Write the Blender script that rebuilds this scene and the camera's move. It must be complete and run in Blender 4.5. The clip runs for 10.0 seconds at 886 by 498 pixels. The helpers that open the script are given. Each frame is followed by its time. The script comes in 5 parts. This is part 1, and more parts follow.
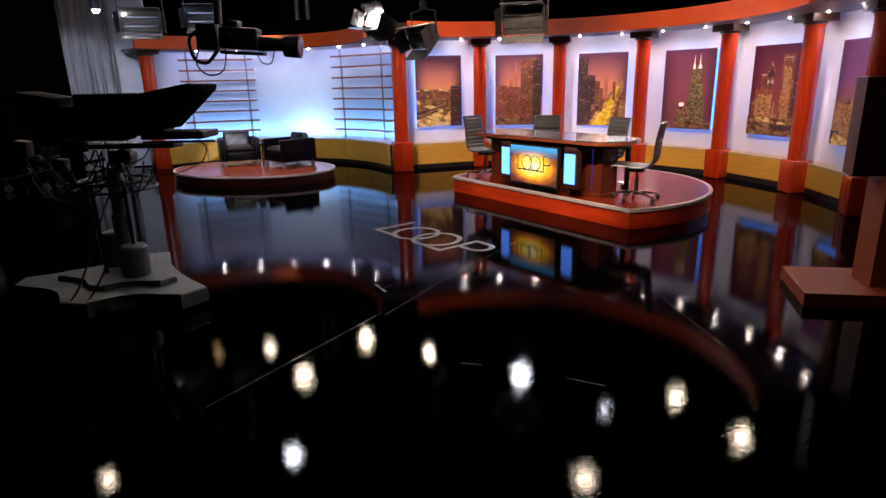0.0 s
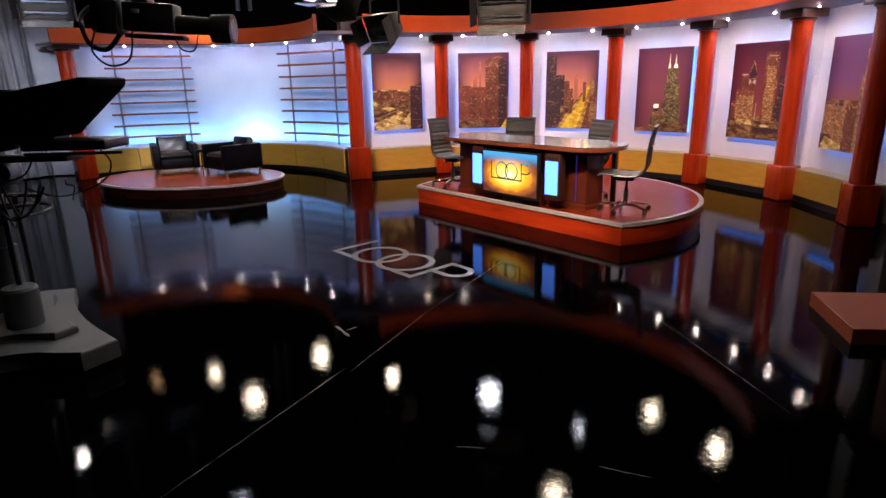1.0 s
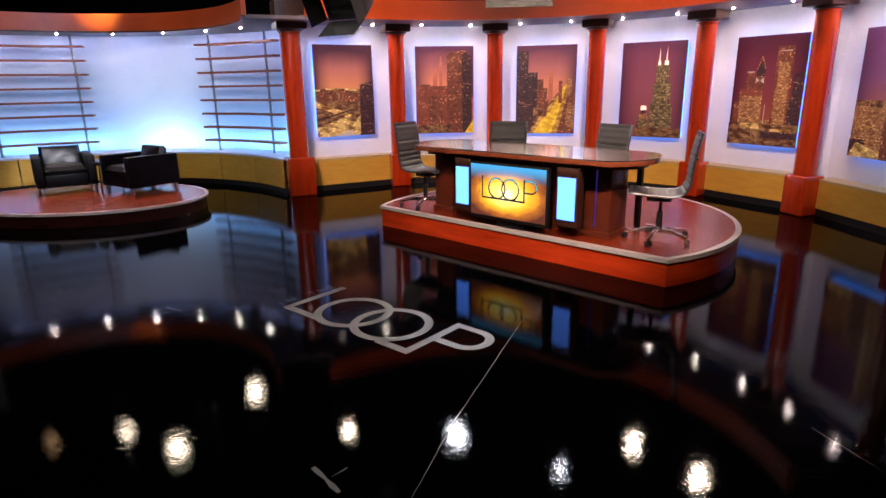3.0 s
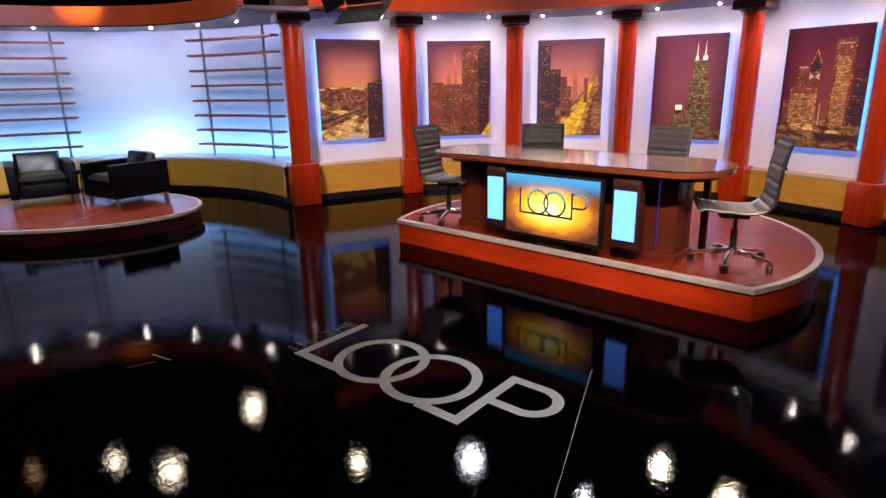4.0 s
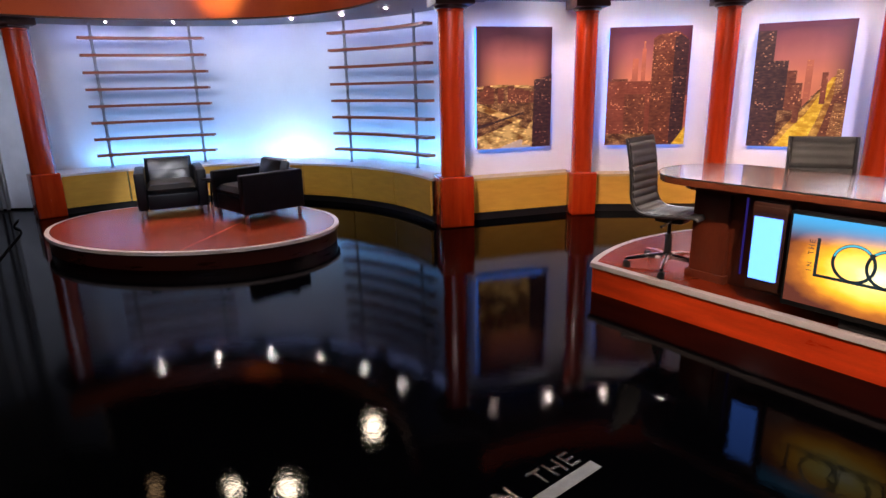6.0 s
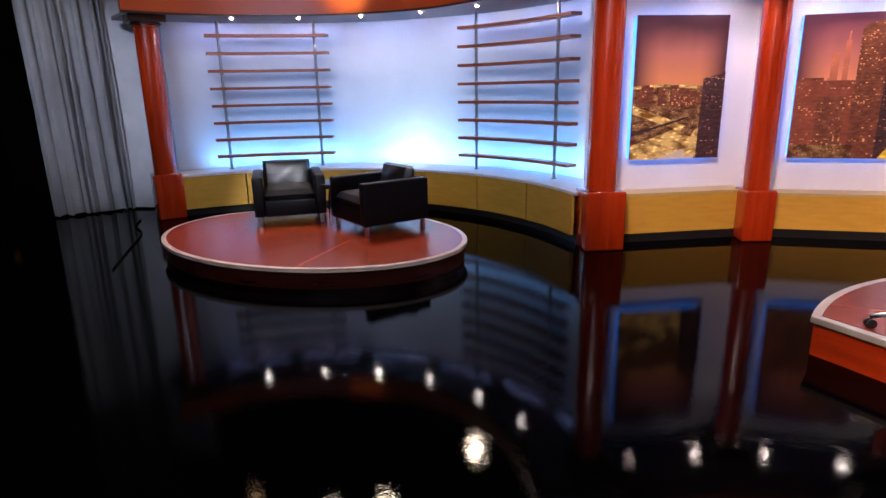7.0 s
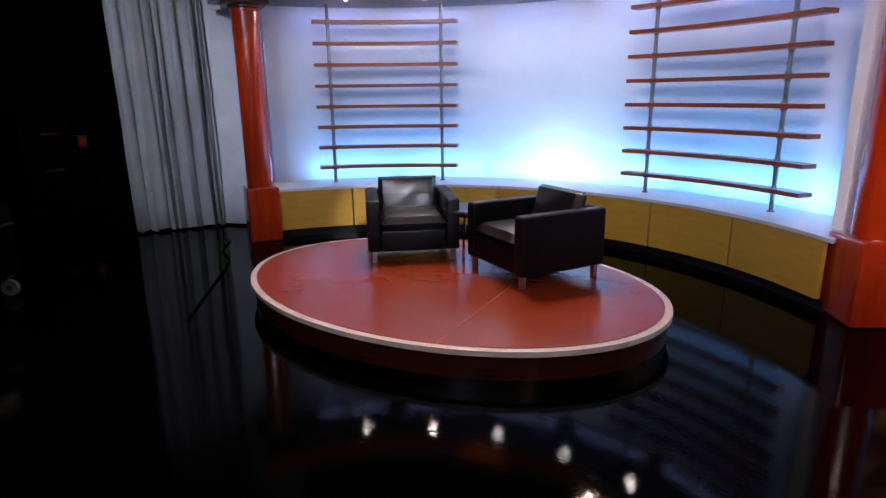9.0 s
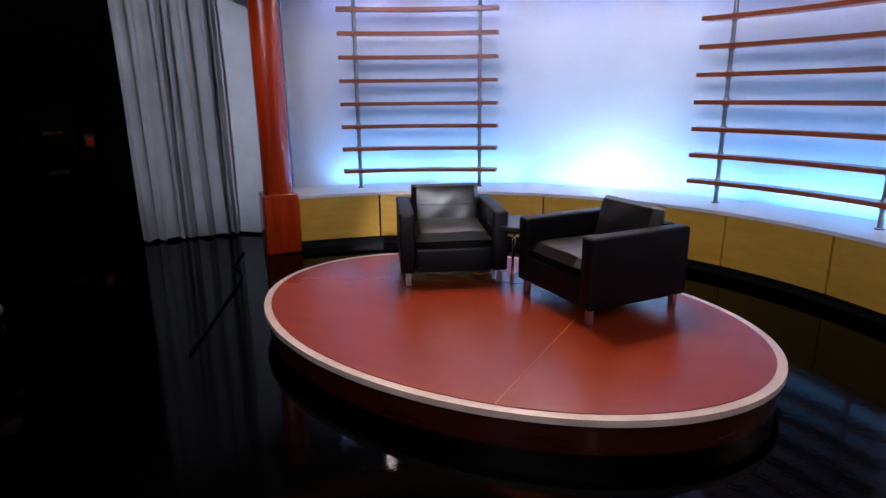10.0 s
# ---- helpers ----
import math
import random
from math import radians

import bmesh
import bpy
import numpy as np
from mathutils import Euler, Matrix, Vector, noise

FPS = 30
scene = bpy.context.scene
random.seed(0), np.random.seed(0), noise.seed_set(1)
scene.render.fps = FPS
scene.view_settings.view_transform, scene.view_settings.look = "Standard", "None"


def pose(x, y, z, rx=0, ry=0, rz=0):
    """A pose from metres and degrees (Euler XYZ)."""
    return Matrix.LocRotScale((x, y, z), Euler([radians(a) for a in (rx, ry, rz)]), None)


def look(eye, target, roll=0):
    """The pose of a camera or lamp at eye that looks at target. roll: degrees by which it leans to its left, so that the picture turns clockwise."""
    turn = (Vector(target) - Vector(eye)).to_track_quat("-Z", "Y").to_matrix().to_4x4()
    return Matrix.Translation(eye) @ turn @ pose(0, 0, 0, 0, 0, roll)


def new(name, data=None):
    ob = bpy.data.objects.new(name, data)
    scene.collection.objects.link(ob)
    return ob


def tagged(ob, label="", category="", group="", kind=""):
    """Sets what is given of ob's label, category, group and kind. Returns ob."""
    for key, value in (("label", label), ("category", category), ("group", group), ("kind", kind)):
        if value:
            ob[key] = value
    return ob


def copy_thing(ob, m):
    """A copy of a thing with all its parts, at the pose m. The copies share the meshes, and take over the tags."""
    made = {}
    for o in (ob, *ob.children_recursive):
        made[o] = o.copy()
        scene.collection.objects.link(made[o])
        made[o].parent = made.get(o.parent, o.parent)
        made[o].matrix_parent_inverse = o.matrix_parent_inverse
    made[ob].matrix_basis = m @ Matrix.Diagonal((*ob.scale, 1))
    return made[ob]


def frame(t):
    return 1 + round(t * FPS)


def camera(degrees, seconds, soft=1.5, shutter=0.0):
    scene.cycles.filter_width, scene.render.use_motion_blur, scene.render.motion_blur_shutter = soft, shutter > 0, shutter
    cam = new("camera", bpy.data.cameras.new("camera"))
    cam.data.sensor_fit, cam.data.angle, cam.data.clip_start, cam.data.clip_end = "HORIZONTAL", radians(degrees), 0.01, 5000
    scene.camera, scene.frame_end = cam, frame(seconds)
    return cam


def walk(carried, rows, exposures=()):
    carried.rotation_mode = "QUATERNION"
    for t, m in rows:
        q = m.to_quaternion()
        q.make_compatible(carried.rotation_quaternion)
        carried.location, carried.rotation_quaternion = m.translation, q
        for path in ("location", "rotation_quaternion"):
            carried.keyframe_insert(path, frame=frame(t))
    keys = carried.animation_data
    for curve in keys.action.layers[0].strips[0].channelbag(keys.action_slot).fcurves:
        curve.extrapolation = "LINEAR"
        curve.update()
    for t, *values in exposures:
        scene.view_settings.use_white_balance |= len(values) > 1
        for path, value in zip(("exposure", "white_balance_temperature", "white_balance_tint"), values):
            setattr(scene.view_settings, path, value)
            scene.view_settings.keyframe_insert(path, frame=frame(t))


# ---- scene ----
cam = camera(73.6, 10.0)
PATH = [
    (0, (1.442, -0.404, 1.856), (1.184, 1.502, 1.31), -1.4),
    (0.5, (1.296, 0.112, 1.835), (1.108, 2.028, 1.292), -1.3),
    (1, (1.148, 0.59, 1.811), (1.045, 2.512, 1.268), -1.2),
    (1.5, (0.969, 1.035, 1.783), (0.945, 2.96, 1.24), -1.2),
    (2, (0.799, 1.476, 1.744), (0.848, 3.401, 1.205), -1.0),
    (3.5, (0.405, 2.806, 1.731), (0.554, 4.727, 1.193), -1.0),
    (4, (0.263, 3.261, 1.724), (0.415, 5.18, 1.183), -1.1),
    (4.5, (0.152, 3.723, 1.689), (0.29, 5.646, 1.154), -1.1),
    (5, (0.013, 4.142, 1.7), (0.104, 6.066, 1.163), -1.1),
    (5.5, (-0.172, 4.541, 1.71), (-0.207, 6.466, 1.171), -1.3),
    (6, (-0.403, 4.945, 1.713), (-0.626, 6.859, 1.176), -1.3),
    (7.5, (-1.302, 6.18, 1.649), (-1.947, 8.003, 1.138), -0.9),
    (8, (-1.636, 6.541, 1.63), (-2.345, 8.342, 1.126), -0.7),
    (8.5, (-1.93, 6.917, 1.619), (-2.682, 8.701, 1.119), -0.7),
    (9, (-2.219, 7.249, 1.627), (-3.016, 9.013, 1.123), -0.7),
    (9.5, (-2.496, 7.561, 1.609), (-3.331, 9.307, 1.108), -0.7),
    (10, (-2.724, 7.869, 1.598), (-3.575, 9.607, 1.092), -0.6),
]
walk(cam, [(t, look(eye, target, roll)) for t, eye, target, roll in PATH])

# ---- world, exposure ----
world = bpy.data.worlds.new("studio_dark")
world.use_nodes = True
world.node_tree.nodes["Background"].inputs[0].default_value = (0.25, 0.3, 0.5, 1)
world.node_tree.nodes["Background"].inputs[1].default_value = 0.002
scene.world = world
scene.view_settings.exposure = 0.0
scene.view_settings.use_white_balance = True
scene.view_settings.white_balance_temperature = 6500
scene.view_settings.white_balance_tint = 18

# ---- plan ----
CX, CY = 1.504, 8.609          # centre of the poster arc
AX, AY = -4.24, 10.5          # centre of the alcove arc
STEP = 22.15                    # degrees between posters
BAYS = [113.8 - STEP * i for i in range(6)]
COLS = [113.8 + STEP / 2 - STEP * i for i in range(7)]
SOFFIT, ALC_SOFFIT, LEDGE, KICK = 2.69, 2.668, 0.585, 0.10
BAY_LEDGE = [0.545, 0.505, 0.49, 0.485, 0.48, 0.48]   # the set wall's ledge sits lower along the posters
DO, DU, DN = Vector((1.56, 8.4, 0)), Vector((0.68, -0.733, 0)).normalized(), Vector((0.733, 0.68, 0)).normalized()
DYAW = math.degrees(math.atan2(DU.y, DU.x))
DECK = 0.262


def polar(cx, cy, r, deg):
    return Vector((cx + r * math.cos(radians(deg)), cy + r * math.sin(radians(deg)), 0))


def main_at(r, deg):
    return polar(CX, CY, r, deg)


def alc_at(r, deg):
    return polar(AX, AY, r, deg)


def desk_at(u, v, z=0.0):
    return DO + DU * u + DN * v + Vector((0, 0, z))


# ---- lights ----
def spot(name, at, target, watts, colour, angle=50, blend=0.6, size=0.08):
    data = bpy.data.lights.new(name, "SPOT")
    data.energy, data.color, data.spot_size, data.spot_blend, data.shadow_soft_size = watts, colour, radians(angle), blend, size
    ob = new(name, data)
    ob.matrix_world = look(at, target)
    return ob


WARM, COOL, AMBER, LAVENDER = (1.0, 0.75, 0.55), (0.86, 0.93, 1.0), (1.0, 0.62, 0.30), (0.49, 0.645, 1.0)
FLAT = (1.0, 0.74, 0.71)
# grid lamps, some only added as light: place, aim, watts, lens radius, colour
GRID = [
    ((-4.90, 12.84, 4.64), (-4.1, 11.4, 0.2), 620, 0.13, WARM, 54),
    ((5.19, 12.84, 5.57), (2.6, 9.0, 1.0), 640, 0.18, WARM),
    ((6.95, 13.29, 6.85), (2.6, 8.6, 1.0), 700, 0.22, WARM),
    ((1.50, 12.90, 5.16), (1.9, 9.2, 1.0), 500, 0.25, COOL),
    ((3.42, 12.07, 5.53), (2.0, 8.8, 1.0), 400, 0.08, COOL),
    ((-6.56, 13.24, 5.03), (-4.2, 11.4, 0.3), 120, 0.10, AMBER),
    ((-3.80, 17.90, 6.64), (-3.9, 11.6, 0.3), 600, 0.25, WARM),
    ((-5.37, 16.01, 7.13), (-4.2, 11.5, 0.3), 450, 0.28, WARM),
    ((-0.46, 11.04, 3.75), (0.2, 6.6, 0.0), 60, 0.12, WARM),
    ((3.52, 15.83, 10.2), (2.0, 9.0, 0.5), 700, 0.34, WARM),
    ((-1.95, 7.07, 3.60), (0.2, 3.6, 0.0), 12, 0.13, COOL),
    # next five added out of view to light drape, armchairs and alcove wall
    ((-4.60, 6.40, 4.60), (-8.4, 12.55, 1.6), 1500, 0.10, (0.74, 0.84, 1.0), 24),
    ((-0.62, 5.85, 4.35), (-4.85, 12.25, 0.72), 2100, 0.10, COOL, 10),
    ((-3.60, 4.60, 4.90), (-6.0, 13.8, 1.75), 1800, 0.10, LAVENDER, 30),
    ((-3.00, 4.60, 4.90), (-2.6, 13.8, 1.75), 1800, 0.10, LAVENDER, 30),
    ((-2.20, 5.40, 4.80), (-3.9, 11.5, 0.3), 260, 0.10, WARM, 26),
    # placed from its floor reflection
    ((-4.45, 6.25, 3.60), (-1.0, 2.0, 0.0), 6, 0.09, WARM),
    # next four added out of view to light the desk and poster wall
    ((0.60, 4.20, 4.30), (1.9, 8.6, 0.5), 900, 0.11, WARM),
    ((1.70, 3.40, 4.40), (2.3, 8.7, 0.8), 900, 0.11, WARM),
    ((-1.50, 6.30, 4.60), (0.7, 12.9, 1.0), 1800, 0.10, FLAT, 37),
    ((2.60, 5.80, 4.60), (4.7, 11.4, 1.2), 1300, 0.10, FLAT, 52),
    # placed from its floor reflection
    ((5.95, 8.75, 3.08), (4.3, 5.0, 0.2), 120, 0.06, WARM),
]
for at, aim, watts, lens, colour, *cone in GRID:
    d = (Vector(aim) - Vector(at)).normalized()
    spot("grid_or_added_spot", Vector(at) + d * 0.05, aim, watts, colour, cone[0] if cone else 38, 0.7, {LAVENDER: 1.9, FLAT: 0.35}.get(colour, lens * 0.5))
for b in BAYS:
    for side in (-5.6, 5.6):
        p, q = main_at(4.30, b + side), main_at(4.55, b + side)
        spot("downlight_spot", (p.x, p.y, SOFFIT - 0.03), (q.x, q.y, 0.6), 13.5, (1.0, 0.80, 0.70), 160, 1.0, 0.03)
ALC_LIGHTS = [123.8 - 15.45 * i for i in range(6)]
ALC_LIGHT_R = 3.27
for a in ALC_LIGHTS:
    p, q = alc_at(ALC_LIGHT_R, a), alc_at(3.80, a)
    spot("downlight_spot", (p.x, p.y, ALC_SOFFIT - 0.03), (q.x, q.y, 0.8), 3.0, (0.40, 0.50, 1.0), 165, 1.0, 0.03)


def strip(name, a, r, z, aim_r, aim_z, length, watts, colour):
    """A hidden wash strip along the alcove wall."""
    data = bpy.data.lights.new(name, "AREA")
    data.shape, data.size, data.size_y, data.energy, data.color = "RECTANGLE", length, 0.05, watts, colour
    p, q = alc_at(r, a), alc_at(aim_r, a)
    ob = new(name, data)
    ob.matrix_world = look((p.x, p.y, z), (q.x, q.y, aim_z))
    return ob


for a, watts in ((124, 5.8), (107, 6.2), (90, 6.6), (73, 6.6), (56, 6.8), (41, 6.8)):
    strip("ledge_strip", a, 3.80, LEDGE + 0.03, 3.97, LEDGE + 0.45, 0.95, watts * 1.35, (0.12, 0.46, 1.0))
for a in (126, 108, 90, 72, 54, 40):
    strip("soffit_strip", a, 3.80, ALC_SOFFIT - 0.02, 3.99, 1.75, 0.95, 1.8, (0.36, 0.46, 1.0))
hot, aim = alc_at(3.46, 84.8), alc_at(4.0, 84.8)
spot("uplight_spot", (hot.x, hot.y, LEDGE + 0.05), (aim.x, aim.y, 1.0), 20, (0.55, 0.90, 1.0), 140, 1.0, 0.05)
# a lamp on the fascia over the armchairs
gl0, gl1 = alc_at(2.0, 95.5), alc_at(3.10, 95.5)
spot("fascia_spot", (gl0.x, gl0.y, 3.1), (gl1.x, gl1.y, 3.03), 130, (1.0, 0.66, 0.09), 44, 1.0, 0.05)


# ---- materials ----
def mat(name):
    m = bpy.data.materials.new(name)
    m.use_nodes = True
    return m, m.node_tree.nodes, m.node_tree.links, m.node_tree.nodes["Principled BSDF"]


def surface(name, c1, c2, scale=8.0, rough=0.5, bump=0.1, metal=0.0, stretch=(1, 1, 1), coat=0.0, rvar=0.12, fine=60.0, detail=6):
    m, n, l, p = mat(name)
    tc, mp = n.new("ShaderNodeTexCoord"), n.new("ShaderNodeMapping")
    mp.inputs["Scale"].default_value = stretch
    l.new(tc.outputs["Object"], mp.inputs[0])
    big, small = n.new("ShaderNodeTexNoise"), n.new("ShaderNodeTexNoise")
    big.inputs["Scale"].default_value, small.inputs["Scale"].default_value = scale, fine
    big.inputs["Detail"].default_value, small.inputs["Detail"].default_value = detail, min(detail, 4)
    l.new(mp.outputs[0], big.inputs[0]), l.new(mp.outputs[0], small.inputs[0])
    ramp = n.new("ShaderNodeMix")
    ramp.data_type = "RGBA"
    ramp.inputs[6].default_value, ramp.inputs[7].default_value = (*c1, 1), (*c2, 1)
    add = n.new("ShaderNodeMath")
    add.operation = "MULTIPLY_ADD"
    add.inputs[1].default_value = 0.35
    l.new(small.outputs[0], add.inputs[0]), l.new(big.outputs[0], add.inputs[2])
    sub = n.new("ShaderNodeMapRange")
    sub.inputs[1].default_value, sub.inputs[2].default_value = 0.45, 0.9
    l.new(add.outputs[0], sub.inputs[0]), l.new(sub.outputs[0], ramp.inputs[0])
    l.new(ramp.outputs[2], p.inputs["Base Color"])
    rr = n.new("ShaderNodeMapRange")
    rr.inputs[3].default_value, rr.inputs[4].default_value = max(rough - rvar, 0.02), rough + rvar
    l.new(big.outputs[0], rr.inputs[0]), l.new(rr.outputs[0], p.inputs["Roughness"])
    p.inputs["Metallic"].default_value = metal
    p.inputs["Coat Weight"].default_value, p.inputs["Coat Roughness"].default_value = coat, 0.12
    if bump:
        b = n.new("ShaderNodeBump")
        b.inputs["Strength"].default_value, b.inputs["Distance"].default_value = bump, 0.004
        l.new(small.outputs[0], b.inputs["Height"]), l.new(b.outputs[0], p.inputs["Normal"])
    return m


def glow(name, colour, strength):
    m, n, l, p = mat(name)
    p.inputs["Base Color"].default_value = (*colour, 1)
    p.inputs["Emission Color"].default_value, p.inputs["Emission Strength"].default_value = (*colour, 1), strength
    return m


M_COL = surface("cherry_column", (0.32, 0.021, 0.003), (0.46, 0.040, 0.005), 3, 0.22, 0.04, stretch=(6, 6, 0.6), coat=0.8)
M_CHERRY = surface("cherry_veneer", (0.29, 0.052, 0.016), (0.42, 0.085, 0.026), 3, 0.5, 0.05, stretch=(1, 9, 9))
M_FASCIA = surface("orange_fascia", (0.42, 0.050, 0.006), (0.54, 0.078, 0.010), 2, 0.4, 0.03)
M_DARKWOOD = surface("dark_capital", (0.035, 0.012, 0.007), (0.06, 0.02, 0.012), 6, 0.4, 0.05)
M_DESKWOOD = surface("mahogany_desk", (0.085, 0.016, 0.007), (0.14, 0.028, 0.012), 3, 0.3, 0.04, stretch=(1, 1, 0.2), coat=0.4)
M_DESKTOP = surface("desk_top_wood", (0.19, 0.046, 0.020), (0.26, 0.066, 0.030), 2, 0.16, 0.02, stretch=(1, 8, 8), coat=1.0)
M_DECK = surface("cherry_deck", (0.190, 0.0205, 0.0055), (0.216, 0.0245, 0.0064), 1.4, 0.27, 0.0, stretch=(0.7, 3.5, 3.5), fine=5, rvar=0.0, detail=2)
M_RISER = surface("cherry_riser", (0.36, 0.024, 0.005), (0.70, 0.064, 0.010), 1.6, 0.32, 0.04, stretch=(1, 1, 8), coat=0.4)
# far darker copy of the riser cherry: the shade is in the colour
M_RISER2 = surface("shaded_cherry_riser", (0.022, 0.004, 0.0025), (0.034, 0.0065, 0.004), 2, 0.3, 0.04, stretch=(1, 1, 8), coat=0.4)
M_TRIM = surface("grey_edge_trim", (0.42, 0.36, 0.37), (0.54, 0.48, 0.49), 6, 0.4, 0.05)
M_OAK = surface("ochre_panel", (0.54, 0.28, 0.030), (0.64, 0.345, 0.042), 4, 0.5, 0.08, stretch=(1, 1, 5))
M_OAKTOP = surface("ochre_ledge_top", (0.46, 0.31, 0.12), (0.54, 0.38, 0.16), 4, 0.45, 0.05)
M_KICK = surface("black_kick", (0.008, 0.008, 0.009), (0.014, 0.013, 0.013), 8, 0.35, 0.05)
M_WALL = surface("white_flat", (0.72, 0.71, 0.72), (0.80, 0.79, 0.80), 1.5, 0.6, 0.08)
M_CYC = surface("white_cyc", (0.70, 0.71, 0.75), (0.80, 0.81, 0.84), 1.2, 0.62, 0.1)
M_LEDGE = surface("pale_ledge", (0.62, 0.56, 0.55), (0.70, 0.65, 0.64), 3, 0.42, 0.05)
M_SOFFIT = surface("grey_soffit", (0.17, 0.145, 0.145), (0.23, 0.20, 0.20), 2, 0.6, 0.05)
M_BLACK = surface("black_paint", (0.0006, 0.0006, 0.0010), (0.0013, 0.0013, 0.0020), 3, 0.7, 0.2)
M_BLACK.node_tree.nodes["Principled BSDF"].inputs["Specular IOR Level"].default_value = 0.03
M_BLKPL = surface("black_plastic", (0.006, 0.006, 0.007), (0.012, 0.012, 0.014), 12, 0.42, 0.15)
M_LEATHER = surface("black_leather", (0.003, 0.003, 0.004), (0.006, 0.006, 0.008), 5, 0.42, 0.25, fine=140)
M_CUSHION = surface("worn_black_leather", (0.004, 0.004, 0.005), (0.009, 0.009, 0.010), 5, 0.33, 0.3, fine=120, rvar=0.10)
M_LEATHER.node_tree.nodes["Principled BSDF"].inputs["Specular IOR Level"].default_value = 0.14
M_GREYLTH = surface("grey_leather", (0.044, 0.044, 0.048), (0.066, 0.066, 0.071), 5, 0.52, 0.3, fine=140)
M_CHROME = surface("chrome", (0.75, 0.75, 0.76), (0.82, 0.82, 0.83), 9, 0.14, 0.02, metal=1.0, rvar=0.05)
M_STEEL = surface("brushed_steel", (0.42, 0.42, 0.44), (0.54, 0.54, 0.56), 9, 0.36, 0.06, metal=1.0, stretch=(1, 1, 20))
M_POST = surface("dark_steel", (0.10, 0.10, 0.11), (0.16, 0.16, 0.17), 9, 0.36, 0.06, metal=0.8)
M_PIPE = surface("grey_steel_pipe", (0.24, 0.24, 0.25), (0.34, 0.34, 0.35), 9, 0.34, 0.06, metal=0.7)
M_SHELF = surface("cherry_shelf", (0.20, 0.042, 0.013), (0.30, 0.066, 0.020), 3, 0.34, 0.05, stretch=(2, 2, 8), coat=0.3)
M_CURTAIN = surface("grey_drape", (0.34, 0.34, 0.36), (0.44, 0.44, 0.46), 3, 0.85, 0.3, fine=220)
M_GREYPL = surface("grey_enamel", (0.075, 0.088, 0.098), (0.115, 0.130, 0.142), 5, 0.45, 0.15)
M_LENS = glow("lamp_lens_warm", (1.0, 0.86, 0.62), 175)
M_LENSC = glow("lamp_lens_cool", (0.85, 0.93, 1.0), 210)
M_LENSO = glow("lamp_lens_amber", (1.0, 0.62, 0.3), 25)
M_DOT = glow("downlight_lens", (1.0, 0.93, 0.85), 1000)
M_VIOLET = glow("violet_edge_glow", (0.02, 0.012, 0.12), 0.9)
M_CYAN = glow("cyan_lightbox", (0.075, 0.25, 1.0), 3.4)
M_EDGE = glow("blue_led_edge", (0.045, 0.27, 1.0), 2.9)
M_GLASS = bpy.data.materials.new("clear_glass")
M_GLASS.use_nodes = True
gp = M_GLASS.node_tree.nodes["Principled BSDF"]
gp.inputs["Transmission Weight"].default_value, gp.inputs["Roughness"].default_value, gp.inputs["IOR"].default_value = 1.0, 0.06, 1.5


def floor_material():
    m, n, l, p = mat("black_gloss_floor")
    tc = n.new("ShaderNodeTexCoord")
    a, b, c = n.new("ShaderNodeTexNoise"), n.new("ShaderNodeTexNoise"), n.new("ShaderNodeTexNoise")
    a.inputs["Scale"].default_value, b.inputs["Scale"].default_value, c.inputs["Scale"].default_value = 0.9, 80, 20
    b.inputs["Detail"].default_value, a.inputs["Detail"].default_value = 5, 6
    for t in (a, b, c):
        l.new(tc.outputs["Object"], t.inputs[0])
    r = n.new("ShaderNodeMapRange")
    r.inputs[1].default_value, r.inputs[2].default_value, r.inputs[3].default_value, r.inputs[4].default_value = 0.3, 0.75, 0.012, 0.035
    l.new(a.outputs[0], r.inputs[0]), l.new(r.outputs[0], p.inputs["Roughness"])
    mix = n.new("ShaderNodeMix")
    mix.data_type = "RGBA"
    mix.inputs[6].default_value, mix.inputs[7].default_value = (0.0003, 0.0003, 0.0005, 1), (0.0009, 0.0009, 0.0014, 1)
    l.new(a.outputs[0], mix.inputs[0]), l.new(mix.outputs[2], p.inputs["Base Color"])
    h = n.new("ShaderNodeMath")
    h.operation = "MULTIPLY_ADD"
    h.inputs[1].default_value = 2.0
    l.new(c.outputs[0], h.inputs[0]), l.new(b.outputs[0], h.inputs[2])
    bp = n.new("ShaderNodeBump")
    bp.inputs["Strength"].default_value, bp.inputs["Distance"].default_value = 0.16, 0.0010
    l.new(h.outputs[0], bp.inputs["Height"]), l.new(bp.outputs[0], p.inputs["Normal"])
    p.inputs["IOR"].default_value = 1.135
    return m


M_FLOOR = floor_material()


# ---- mesh helpers ----
def mesh_of(bm, name, material, smooth=False):
    me = bpy.data.meshes.new(name)
    bmesh.ops.recalc_face_normals(bm, faces=bm.faces)
    bm.to_mesh(me)
    bm.free()
    for m in (material if isinstance(material, (list, tuple)) else [material]):
        me.materials.append(m)
    if smooth:
        for f in me.polygons:
            f.use_smooth = True
        me.set_sharp_from_angle(angle=radians(35))
    return me


def part(name, bm, material, parent=None, label="", smooth=True):
    ob = new(name, mesh_of(bm, name, material, smooth))
    if parent is not None:
        ob.parent = parent
    return tagged(ob, label) if label else ob


def thing(name, label, category, group="", m=None):
    ob = new(name)
    ob.empty_display_size = 0.1
    if m is not None:
        ob.matrix_basis = m
    return tagged(ob, label, category, group)


